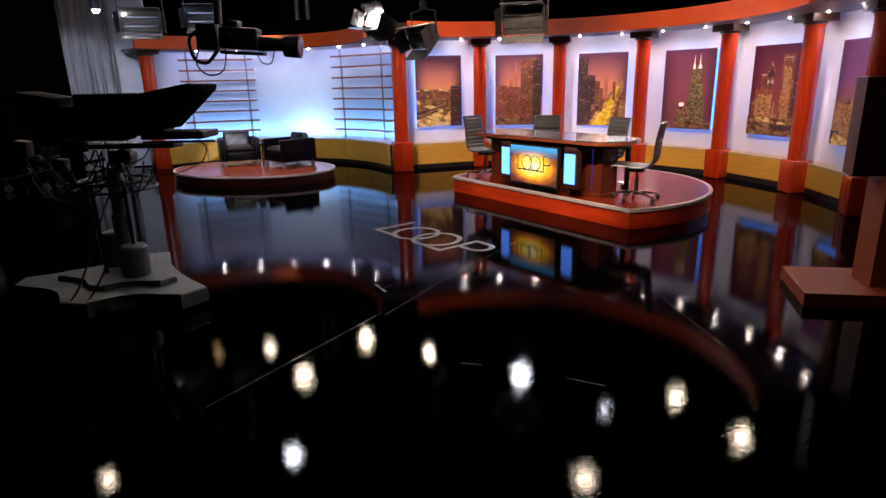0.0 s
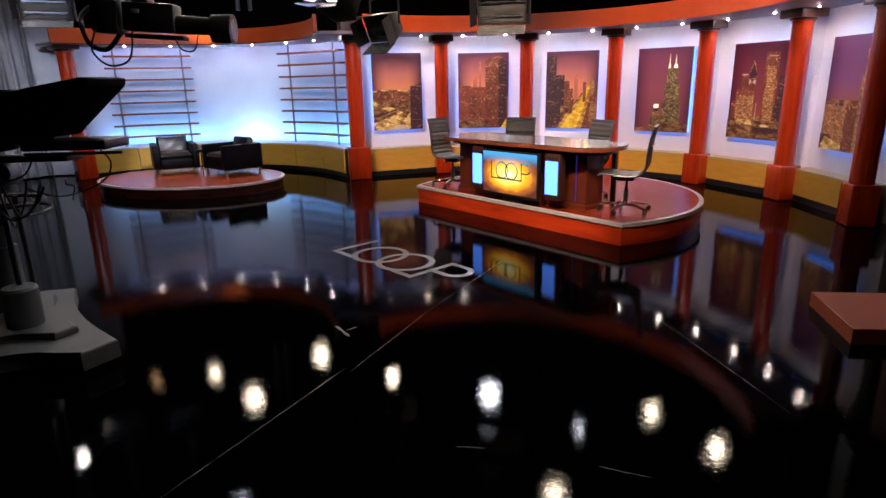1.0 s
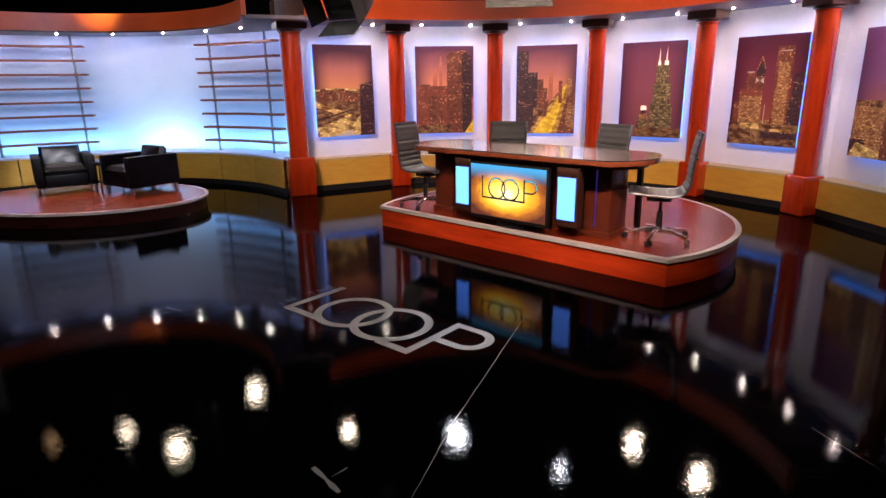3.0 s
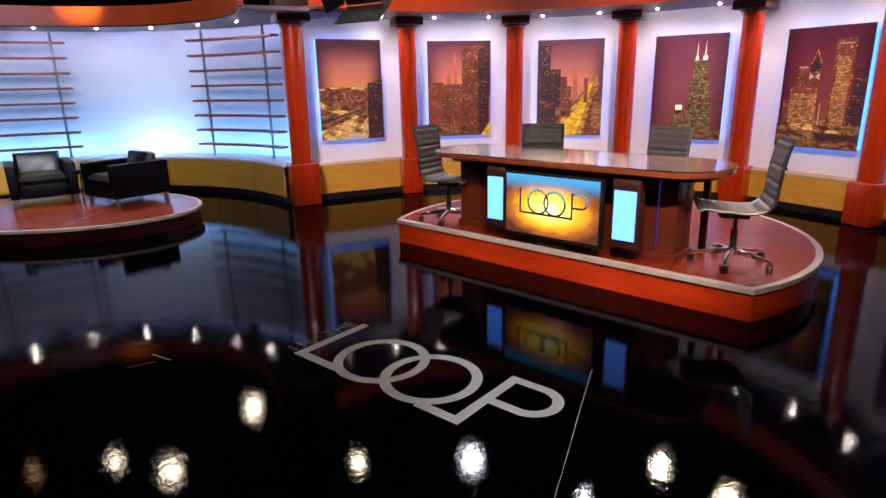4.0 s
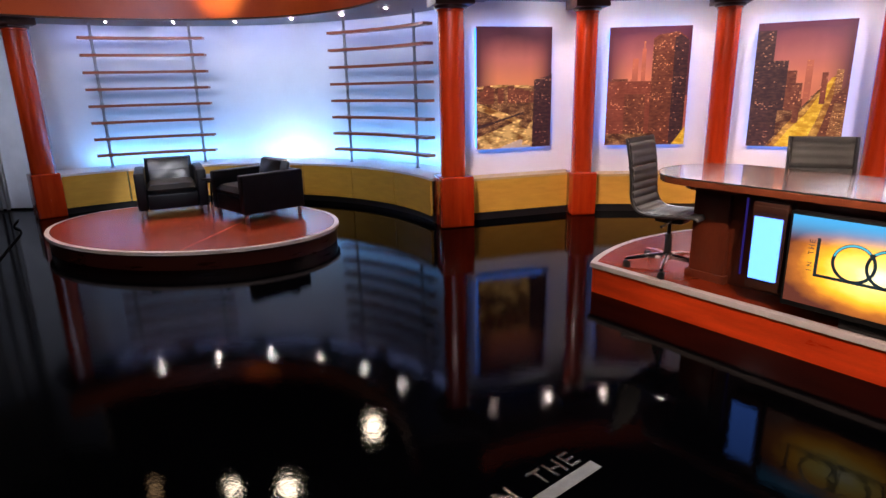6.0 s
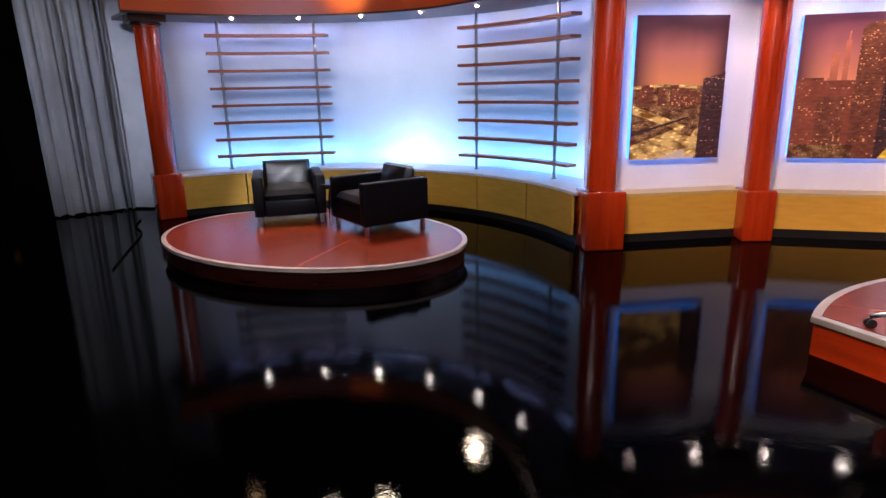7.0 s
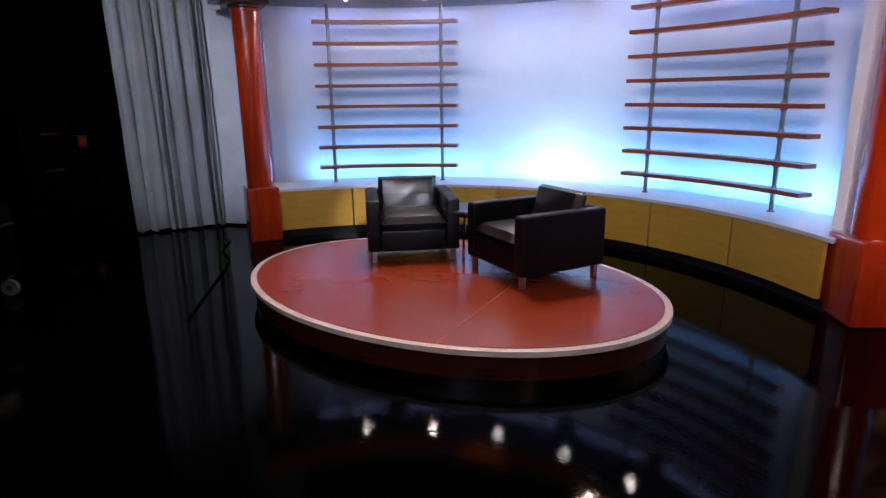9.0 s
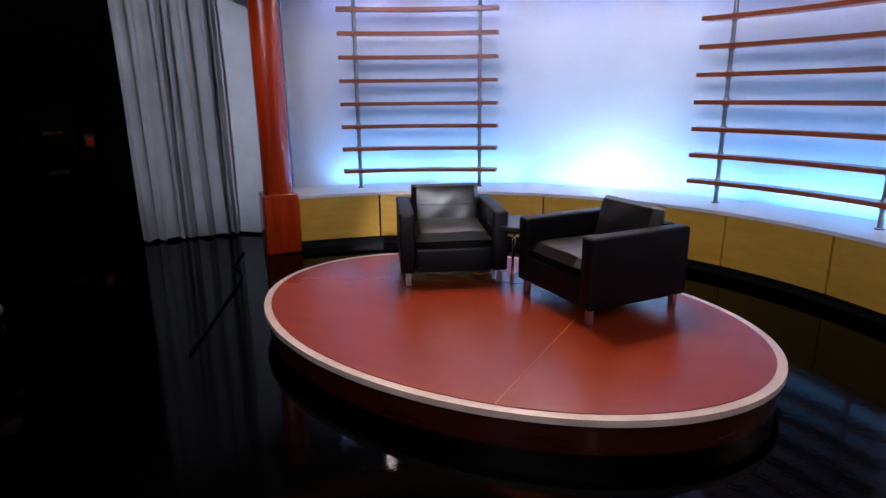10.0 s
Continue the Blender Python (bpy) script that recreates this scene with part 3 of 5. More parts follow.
def quads(bm, shapes, slot_of):
    """Flat printed shapes, each laid a hair over the last; 0..1 across and up the print."""
    for k, (m, pts) in enumerate(shapes):
        vs = [bm.verts.new(((x - 0.5) * PW, -0.0006 * (k + 1), (z - 0.5) * PH)) for x, z in pts]
        f = bm.faces.new(vs)
        f.material_index = slot_of[m]


def R(m, x0, x1, z0, z1):
    return (m, [(x0, z0), (x1, z0), (x1, z1), (x0, z1)])


def skyline(m, rng, x0, x1, lo, hi, w):
    out, x = [], x0
    while x < x1:
        ww = min(w * rng.uniform(0.6, 1.5), x1 - x)
        out.append(R(m, x, x + ww, 0, rng.uniform(lo, hi)))
        x += ww
    return out


def print_1(r):
    s = [R(L_TOWN, 0, 1, 0, 0.52), (L_ROAD, [(0, 0.50), (0.3, 0.515), (0.7, 0.50), (0.7, 0.525), (0.3, 0.535), (0, 0.52)])]
    s += [R(B_RUST, x, x + r.uniform(0.03, 0.09), 0.38, r.uniform(0.45, 0.53)) for x in [r.random() * 0.9 for _ in range(16)]]
    s += [(L_ROAD, [(0, 0.10), (0.5, 0.22), (0.95, 0.04), (0.95, 0), (0, 0)]), (L_ROAD, [(0, 0.33), (0.55, 0.20), (0.6, 0.24), (0, 0.39)]),
          (B_DARK, [(0, 0.17), (0.62, 0.29), (0.62, 0.305), (0, 0.19)]), (L_PALE, [(0.35, 0.02), (0.58, 0.07), (0.72, 0.03), (0.72, 0), (0.3, 0)]), (L_ROAD, [(0.60, 0.02), (0.78, 0.02), (0.76, 0.24), (0.70, 0.20), (0.64, 0.12)]),
          (B_DARK, [(0.74, 0), (1, 0), (1, 0.62), (0.95, 0.60), (0.76, 0.57)])]
    return s


def print_2(r):
    s = skyline(B_MIST, r, 0, 1, 0.42, 0.6, 0.1) + [R(B_MIST, 0.30, 0.37, 0, 0.74), R(B_MIST, 0.41, 0.46, 0, 0.82), R(B_MIST, 0.425, 0.445, 0.82, 0.88)]
    s += [R(B_RUST2, 0, 0.55, 0, 0.55), R(B_RUST, 0.05, 0.25, 0.55, 0.57), (B_RUST, [(0.54, 0), (0.95, 0), (0.95, 0.90), (0.84, 0.955), (0.60, 0.93), (0.54, 0.90)]),
          (B_DARK, [(0.80, 0), (0.97, 0), (0.97, 0.88), (0.86, 0.93), (0.80, 0.90)]), R(B_RUST, 0.22, 0.48, 0, 0.44), R(L_TOWN, 0, 0.6, 0, 0.10), (L_STREET, [(0.84, 0), (1, 0), (1, 0.16)])]
    return s


def print_3(r):
    s = skyline(B_RUST, r, 0.2, 1, 0.35, 0.66, 0.09) + [R(B_MIST, 0.55, 0.62, 0, 0.7)]
    s += [R(B_DARK, 0.0, 0.20, 0, 0.94), R(B_DARK, 0.20, 0.36, 0, 0.70), R(B_RUST, 0.36, 0.46, 0, 0.62), R(L_TOWN, 0.3, 1, 0, 0.30),
          (L_TOWN, [(0.20, 0), (0.80, 0), (0.88, 0.5), (0.70, 0.46), (0.52, 0.3)]), (L_GLOW, [(0.24, 0), (0.70, 0), (0.80, 0.2), (0.90, 0.48), (0.86, 0.58), (0.76, 0.50), (0.60, 0.34), (0.40, 0.18)]), (L_STREET, [(0.30, 0), (0.60, 0), (0.66, 0.10), (0.72, 0.22), (0.80, 0.42), (0.86, 0.56), (0.82, 0.56), (0.70, 0.40), (0.60, 0.27), (0.44, 0.14)]), R(B_RUST, 0.46, 0.53, 0.2, 0.52), R(B_GOLD, 0.86, 0.93, 0.2, 0.62), R(B_RUST2, 0.72, 0.78, 0.35, 0.60),
          (B_RUST, [(0.72, 0), (1, 0), (1, 0.50), (0.86, 0.42)]), (B_GOLD, [(0.84, 0.1), (1, 0.05), (1, 0.34), (0.88, 0.36)])]
    return s


def print_4(r):
    s = [R(B_DARK, 0.30, 0.45, 0, 0.16), R(B_GOLD, 0.02, 0.2, 0, 0.05)]
    s += [R(B_BLACK, 0.50, 0.84, 0, 0.36), R(B_BLACK, 0.53, 0.80, 0.36, 0.58), R(B_BLACK, 0.56, 0.76, 0.58, 0.76), R(M_WHITEPRINT, 0.58, 0.62, 0.76, 0.80), R(M_WHITEPRINT, 0.68, 0.74, 0.76, 0.80),
          (M_WHITEPRINT, [(0.592, 0.80), (0.607, 0.80), (0.602, 0.94)]), (M_WHITEPRINT, [(0.70, 0.80), (0.715, 0.80), (0.71, 0.95)]),
          R(B_BLACK, 0.32, 0.48, 0, 0.24), R(B_GOLD, 0.34, 0.46, 0.19, 0.25), R(M_WHITEPRINT, 0.355, 0.445, 0.29, 0.335), R(B_DARK, 0.36, 0.44, 0.25, 0.29), R(L_TOWN, 0.28, 1, 0, 0.10)]
    return s


def print_5(r):
    s = [R(B_DARK, 0.86, 0.98, 0, 0.66), R(B_DARK, 0.80, 0.88, 0, 0.42), R(B_RUST, 0.04, 0.14, 0, 0.40)]
    # the tall tower: dark shell, lit storeys, a bright crown
    s += [R(B_RUST, 0.60, 0.83, 0.10, 0.90), R(B_GOLD, 0.62, 0.80, 0.12, 0.50), R(B_GOLD, 0.64, 0.80, 0.50, 0.76), R(B_RUST, 0.66, 0.81, 0.76, 0.86), R(L_PALE, 0.66, 0.80, 0.852, 0.862)]
    # the tower with the slanted lozenge roof
    s += [R(B_RUST, 0.33, 0.46, 0.10, 0.66), (B_DARK, [(0.335, 0.64), (0.455, 0.64), (0.465, 0.72), (0.40, 0.825), (0.345, 0.73)]),
          (B_GOLD, [(0.335, 0.70), (0.345, 0.70), (0.403, 0.808), (0.40, 0.825)]), (B_GOLD, [(0.455, 0.70), (0.465, 0.71), (0.40, 0.825), (0.397, 0.808)]),
          (L_PALE, [(0.335, 0.57), (0.39, 0.60), (0.335, 0.63)]), (L_PALE, [(0.455, 0.57), (0.40, 0.60), (0.455, 0.63)])]
    s += [R(B_RUST, 0.20, 0.31, 0.4, 0.68), R(L_PALE, 0.20, 0.31, 0.672, 0.682), R(B_RUST2, 0.12, 0.46, 0.30, 0.52), R(B_GOLD, 0.13, 0.46, 0.16, 0.46), R(B_GOLD, 0.46, 0.60, 0.10, 0.24), R(L_PALE, 0.505, 0.515, 0.18, 0.38)]
    s += [R(L_TOWN, 0, 1, 0, 0.20), R(L_ROAD, 0.18, 0.46, 0.15, 0.205), R(L_ROAD, 0.62, 0.92, 0.135, 0.16), R(B_DARK, 0.5, 1, 0.07, 0.13)]
    return s


def print_6(r):
    s = [R(L_TOWN, 0, 1, 0, 0.45)] + skyline(B_GOLD, r, 0.0, 0.5, 0.36, 0.46, 0.06)
    s += [R(B_GOLD, 0.66, 0.92, 0, 0.66), R(B_GOLD, 0.70, 0.90, 0.66, 0.88), R(M_WHITEPRINT, 0.72, 0.735, 0.3, 0.95), R(B_DARK, 0.0, 0.22, 0, 0.14), (L_ROAD, [(0.1, 0.12), (0.6, 0.02), (0.6, 0), (0, 0)]), R(B_RUST, 0.45, 0.66, 0, 0.42)]
    return s


LABELS = ["orange dusk over a city motorway", "rust-red towers in a pink haze", "bright yellow avenue between dark towers", "black tower with two white antennas", "golden lit towers at night", "golden tower above violet dusk"]
for i, (b, sky, maker) in enumerate(zip(BAYS, (SKY_DUSK, SKY_ROSE, SKY_ROSE, SKY_PLUM, SKY_WINE, SKY_VIOLET), (print_1, print_2, print_3, print_4, print_5, print_6))):
    p = main_at(4.61, b)
    ob = thing("poster", "backlit night skyline poster, " + LABELS[i], "poster", "skyline posters on the wall", pose(p.x, p.y, 0.890 - 0.018 * i + PH / 2, 0, 0, b - 90))
    bm = bmesh.new()
    box(bm, PW - 0.03, 0.10, PH - 0.03, (0, 0.0585, 0))
    part("light_box", bm, M_EDGE, ob, "glowing blue acrylic edge", False)
    shapes = maker(random.Random(11 + i))
    slots = [sky] + [m for m in dict.fromkeys(s[0] for s in shapes)]
    bm = bmesh.new()
    box(bm, PW, 0.008, PH, (0, 0.0045, 0))
    quads(bm, shapes, {m: k for k, m in enumerate(slots)})
    me = bpy.data.meshes.new("print")
    bm.to_mesh(me)
    bm.free()
    for m in slots:
        me.materials.append(m)
    pr = new("print", me)
    pr.parent = ob


# ---- alcove shelves ----
def shelf_set(a0, a1, posts, group_label):
    ob = thing("shelf_rack", group_label, "shelf rack", "curved shelf racks in the alcove")
    for k in range(8):
        z = 0.775 + 0.242 * k
        bm = bmesh.new()
        band(bm, arc(alc_at, 3.63, a0, a1, 14), arc(alc_at, 3.78, a0, a1, 14), z - 0.019, z + 0.019)
        part("shelf", bm, M_SHELF, ob, "", False)
    for a in posts:
        p = alc_at(3.70, a)
        bm = bmesh.new()
        cyl(bm, 0.02, ALC_SOFFIT - LEDGE, (p.x, p.y, (ALC_SOFFIT + LEDGE) / 2), None, 14)
        cyl(bm, 0.034, 0.012, (p.x, p.y, LEDGE + 0.006), None, 16)
        post = part("post", bm, M_PIPE, ob, "grey steel post")
        for k in range(8):
            bm = bmesh.new()
            z = 0.775 + 0.242 * k
            lathe(bm, [(0.022, z - 0.045), (0.034, z - 0.017), (0.034, z + 0.017), (0.022, z + 0.045)], 14, (p.x, p.y, 0))
            part("collar", bm, M_PIPE, post)


shelf_set(130.0, 103.4, (127.2, 106.4), "eight curved cherry shelves on two steel posts")
shelf_set(71.8, 41.6, (67.7, 46.4), "eight curved cherry shelves on two steel posts, near the large column")

# ---- desk platform ----
PC, PR = desk_at(-0.03, 0.90), 2.07


def platform_outline(inset):
    r, chord = PR - inset, -0.92 + inset
    a = math.degrees(math.asin(max(-1, min(1, chord / r))))
    pts = []
    for i in range(73):
        t = a + (180 - 2 * a) * i / 72
        pts.append(PC + DU * r * math.cos(radians(t)) + DN * r * math.sin(radians(t)))
    return pts


ob = thing("desk_platform", "low cherry platform with straight front, under the desk", "platform")
bm = bmesh.new()
prism(bm, platform_outline(0.02), 0.0, DECK - 0.045)
part("riser", bm, M_RISER, ob, "orange cherry riser", False)
bm = bmesh.new()
prism(bm, platform_outline(0.0), DECK - 0.044, DECK - 0.004, 0.008)
part("edge_trim", bm, M_TRIM, ob, "pale grey edge trim", False)
bm = bmesh.new()
prism(bm, platform_outline(0.055), DECK - 0.003, DECK)
part("deck", bm, M_DECK, ob, "polished cherry deck", False)

# ---- round platform ----
EX, EY, EA, EB, EH = -4.11, 11.41, 1.77, 1.26, 0.20


def ellipse(inset, n=96):
    turn = pose(EX, EY, 0, 0, 0, -10)
    return [turn @ Vector(((EA - inset) * math.cos(2 * math.pi * i / n), (EB - inset) * math.sin(2 * math.pi * i / n), 0)) for i in range(n)]


ob = thing("oval_platform", "low oval cherry platform with a pale edge, under the armchairs", "platform")
bm = bmesh.new()
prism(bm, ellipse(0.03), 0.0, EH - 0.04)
part("riser", bm, M_RISER2, ob, "cherry riser with its shade in the colour")
bm = bmesh.new()
prism(bm, ellipse(0.0), EH - 0.039, EH - 0.004, 0.008)
part("edge_trim", bm, M_TRIM, ob, "pale grey edge trim")
bm = bmesh.new()
prism(bm, ellipse(0.05), EH - 0.003, EH)
part("deck", bm, M_DECK, ob, "polished cherry deck", False)
bm = bmesh.new()
prism(bm, [(-3.609, 10.20), (-3.604, 10.20), (-3.527, 11.42), (-3.532, 11.42)], EH, EH + 0.0012)
part("joint", bm, M_CHERRY, ob, "fine pale joint between deck boards", False)

# ---- news desk ----
DT = 1.055


def stadium(u0, u1, v0, v1, n=24):
    r, vm = (v1 - v0) / 2, (v0 + v1) / 2
    pts = [desk_at(u1 - r * 0.8 + r * 0.8 * math.cos(radians(-90 + 180 * i / n)), vm + r * math.sin(radians(-90 + 180 * i / n))) for i in range(n + 1)]
    return pts + [desk_at(u0 + r * 0.8 + r * 0.8 * math.cos(radians(90 + 180 * i / n)), vm + r * math.sin(radians(90 + 180 * i / n))) for i in range(n + 1)]


def desk_box(bm, u0, u1, v0, v1, z0, z1, bevel=0.0):
    c = desk_at((u0 + u1) / 2, (v0 + v1) / 2, (z0 + z1) / 2)
    return box(bm, u1 - u0, v1 - v0, z1 - z0, c, pose(0, 0, 0, 0, 0, DYAW), bevel)


ob = thing("news_desk", "oval mahogany news desk with a glossy top", "desk")
bm = bmesh.new()
prism(bm, stadium(-1.46, 1.47, -0.05, 0.85), DT - 0.055, DT - 0.012, 0.004)
part("tabletop", bm, M_DESKTOP, ob, "polished wooden tabletop")
bm = bmesh.new()
prism(bm, stadium(-1.47, 1.48, -0.06, 0.86), DT - 0.011, DT, 0.003)
gl = part("glass_top", bm, M_GLASS, ob, "clear glass sheet over the top")
gl.visible_shadow = False
bm = bmesh.new()
prism(bm, stadium(-1.28, 1.37, 0.06, 0.76), DT - 0.10, DT - 0.056)
part("apron", bm, M_DESKWOOD, ob)
for u0, u1 in ((-1.17, -0.90), (0.84, 1.12)):
    bm = bmesh.new()
    desk_box(bm, u0, u1, 0.26, 0.60, DECK, DT - 0.10, 0.006)
    desk_box(bm, u0 - 0.02, u1 + 0.02, 0.24, 0.62, DECK, DECK + 0.06, 0.004)
    part("pillar", bm, M_DESKWOOD, ob)
bm = bmesh.new()
desk_box(bm, -0.90, 0.84, 0.30, 0.36, DECK, DT - 0.10)
part("back_panel", bm, M_DESKWOOD, ob, "", False)
for u0, u1 in ((-0.625, -0.385), (0.675, 0.93)):
    bm = bmesh.new()
    desk_box(bm, u0 + 0.012, u1 - 0.012, -0.005, 0.11, 0.385, DT - 0.10, 0.006)
    desk_box(bm, u0 + 0.02, u1 - 0.02, -0.012, -0.004, 0.885, 0.93, 0.002)
    lb = part("light_panel", bm, M_DARKWOOD, ob, "dark wooden housing of a lit panel")
    bm = bmesh.new()
    desk_box(bm, u0 + 0.035, u1 - 0.035, -0.020, -0.006, 0.455, 0.86)
    part("diffuser", bm, M_CYAN, lb, "glowing cyan acrylic panel", False)
# edges of the recess; their violet sheen is added as a faint emission
for u0, u1 in ((-0.80, -0.79), (0.965, 0.975)):
    bm = bmesh.new()
    desk_box(bm, u0, u1, 0.285 if u0 < 0 else 0.245, 0.298 if u0 < 0 else 0.258, 0.36, 0.92)
    part("recess_edge", bm, M_VIOLET, ob, "thin violet recess edge with its sheen as added glow", False)
bm = bmesh.new()
desk_box(bm, 1.16, 1.21, 0.70, 0.75, DECK, DT - 0.10)
part("leg", bm, M_BLKPL, ob, "black steel leg", False)

# ---- screen in the desk ----
TU0, TU1, TZ0, TZ1, TV = -0.365, 0.615, 0.345, 0.938, -0.045


def screen_material():
    m, n, l, p = mat("screen_picture")
    tc, sep = n.new("ShaderNodeTexCoord"), n.new("ShaderNodeSeparateXYZ")
    l.new(tc.outputs["Generated"], sep.inputs[0])
    mp = n.new("ShaderNodeMapping")
    mp.inputs["Location"].default_value, mp.inputs["Scale"].default_value = (-0.92, 0, -0.92), (1.84, 0, 2.0)
    l.new(tc.outputs["Generated"], mp.inputs[0])
    ln = n.new("ShaderNodeVectorMath")
    ln.operation = "LENGTH"
    l.new(mp.outputs[0], ln.inputs[0])
    nz = n.new("ShaderNodeTexNoise")
    nz.inputs["Scale"].default_value, nz.inputs["Detail"].default_value = 6, 6
    l.new(tc.outputs["Generated"], nz.inputs[0])
    ad = n.new("ShaderNodeMath")
    ad.operation = "MULTIPLY_ADD"
    ad.inputs[1].default_value = 0.3
    l.new(nz.outputs[0], ad.inputs[0]), l.new(ln.outputs[1], ad.inputs[2])
    r = n.new("ShaderNodeValToRGB")
    for _ in range(3):
        r.color_ramp.elements.new(0.5)
    for e, (pos, c) in zip(r.color_ramp.elements, [(0.15, (1.0, 0.96, 0.66)), (0.40, (1.0, 0.80, 0.20)), (0.72, (0.95, 0.42, 0.02)), (0.98, (0.34, 0.10, 0.015)), (1.2, (0.08, 0.02, 0.012))]):
        e.position, e.color = min(pos / 1.35, 1), (*c, 1)
    sc = n.new("ShaderNodeMath")
    sc.operation = "DIVIDE"
    sc.inputs[1].default_value = 1.35
    l.new(ad.outputs[0], sc.inputs[0]), l.new(sc.outputs[0], r.inputs[0])
    top = n.new("ShaderNodeMapRange")
    top.inputs[1].default_value, top.inputs[2].default_value = 0.68, 1.0
    top.interpolation_type = "SMOOTHSTEP"
    l.new(sep.outputs["Z"], top.inputs[0])
    mix = n.new("ShaderNodeMix")
    mix.data_type = "RGBA"
    mix.inputs[7].default_value = (0.04, 0.28, 0.52, 1)
    l.new(top.outputs[0], mix.inputs[0]), l.new(r.outputs[0], mix.inputs[6])
    p.inputs["Base Color"].default_value = (0.01, 0.01, 0.01, 1)
    p.inputs["Roughness"].default_value = 0.15
    l.new(mix.outputs[2], p.inputs["Emission Color"])
    p.inputs["Emission Strength"].default_value = 1.8
    return m


def stroke(kind, v, thick, place):
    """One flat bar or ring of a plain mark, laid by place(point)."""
    bm = bmesh.new()
    if kind == "bar":
        (x0, y0), (x1, y1) = v
        d = Vector((x1 - x0, y1 - y0)).normalized() * thick / 2
        nn = Vector((-d.y, d.x))
        a, b = Vector((x0, y0)) - d, Vector((x1, y1)) + d
        bm.faces.new([bm.verts.new(place(q)) for q in (a + nn, a - nn, b - nn, b + nn)])
    else:
        (cx, cy), rad, t0, t1 = v
        n = max(6, int(abs(t1 - t0) / 6))
        rows = [[bm.verts.new(place(Vector((cx + (rad + k * thick / 2) * math.cos(a), cy + (rad + k * thick / 2) * math.sin(a))))) for k in (-1, 1)]
                for a in [radians(t0 + (t1 - t0) * i / n) for i in range(n + 1)]]
        for p, q in zip(rows, rows[1:]):
            bm.faces.new((p[0], p[1], q[1], q[0]))
    return bm


# the mark: a tall L whose foot runs under two linked rings to the stem of a P
MARK = [("bar", ((-0.05, 0.625), (-0.05, 0.06))), ("bar", ((-0.05, 0.06), (0.29, 0.06))), ("ring", ((0.455, 0.322), 0.282, 0, 360)), ("ring", ((0.865, 0.335), 0.282, 0, 360)),
        ("bar", ((1.03, 0.06), (1.28, 0.06))), ("bar", ((1.28, 0.06), (1.28, 0.625))), ("bar", ((1.28, 0.625), (1.49, 0.625))), ("ring", ((1.49, 0.48), 0.145, 90, -90)), ("bar", ((1.49, 0.335), (1.34, 0.335)))]
SCREEN_MARK = [("bar", ((0.0, 0.215), (0.0, 0.0))), ("bar", ((0.0, 0.0), (0.533, 0.0))), ("ring", ((0.19, 0.108), 0.105, 0, 360)), ("ring", ((0.36, 0.108), 0.105, 0, 360)),
               ("bar", ((0.533, 0.0), (0.533, 0.215))), ("bar", ((0.533, 0.215), (0.62, 0.215))), ("ring", ((0.62, 0.155), 0.06, 90, -90)), ("bar", ((0.62, 0.095), (0.545, 0.095)))]
GLINT = [("ring", ((0.19, 0.108), 0.1055, 45, 165)), ("ring", ((0.36, 0.108), 0.1055, 15, 135)), ("ring", ((0.62, 0.155), 0.0605, 90, -30)), ("bar", ((0.55, 0.2155), (0.62, 0.2155)))]
LETTERS = {"I": [((0.4, 0), (0.4, 1))], "N": [((0, 0), (0, 1)), ((0, 1), (0.8, 0)), ((0.8, 0), (0.8, 1))], "T": [((0.4, 0), (0.4, 1)), ((0, 1), (0.8, 1))],
           "H": [((0, 0), (0, 1)), ((0.75, 0), (0.75, 1)), ((0, 0.5), (0.75, 0.5))], "E": [((0, 0), (0, 1)), ((0, 1), (0.6, 1)), ((0, 0.5), (0.55, 0.5)), ((0, 0), (0.6, 0))]}


def lay_mark(strokes, thick, place, material, parent, name="stroke", lift=0.0):
    for k, (kind, v) in enumerate(strokes):
        part(name, stroke(kind, v, thick, lambda q, k=k: place(q, lift + 0.00005 * k)), material, parent, "", False)


def lay_word(word, x, y, size, gap, thick, place, material, parent):
    """Small letters that climb along the stem of the L, each a mesh of its own."""
    for at, ch in enumerate(word):
        if ch == " ":
            continue
        bm = bmesh.new()
        for k, ((a, b), (c, d)) in enumerate(LETTERS[ch]):
            one = stroke("bar", ((x - b * size, y + (at * gap + a * size)), (x - d * size, y + (at * gap + c * size))), thick, lambda q, k=k: place(q, 0.00005 * k))
            me = bpy.data.meshes.new("bar")
            one.to_mesh(me)
            one.free()
            bm.from_mesh(me)
            bpy.data.meshes.remove(me)
        part("letter", bm, material, parent, "", False)


ob = thing("monitor", "flat screen in the desk front showing a yellow sunburst title", "monitor")
bm = bmesh.new()
desk_box(bm, TU0, TU1, TV, TV + 0.06, TZ0, TZ1, 0.006)
part("casing", bm, M_KICK, ob, "black plastic bezel")
bm = bmesh.new()
desk_box(bm, -0.05, 0.30, 0.02, 0.24, DECK, TZ0 + 0.02, 0.006)
part("stand", bm, M_KICK, ob, "black monitor foot")
bm = bmesh.new()
c = desk_at((TU0 + TU1) / 2, TV - 0.001, (TZ0 + TZ1) / 2 + 0.008)
box(bm, TU1 - TU0 - 0.035, 0.006, TZ1 - TZ0 - 0.055)
scr = part("screen", bm, screen_material(), ob, "lit screen with a yellow sunburst", False)
scr.matrix_basis = Matrix.Translation(c) @ pose(0, 0, 0, 0, 0, DYAW)
M_MARK = surface("mark_print", (0.012, 0.03, 0.05), (0.02, 0.05, 0.08), 8, 0.3, 0)
M_MARKC = glow("mark_cyan", (0.05, 0.42, 0.60), 0.6)
def on_screen(q, lift):
    return Vector((q.x - 0.315, -0.0036 - lift, q.y - 0.075))


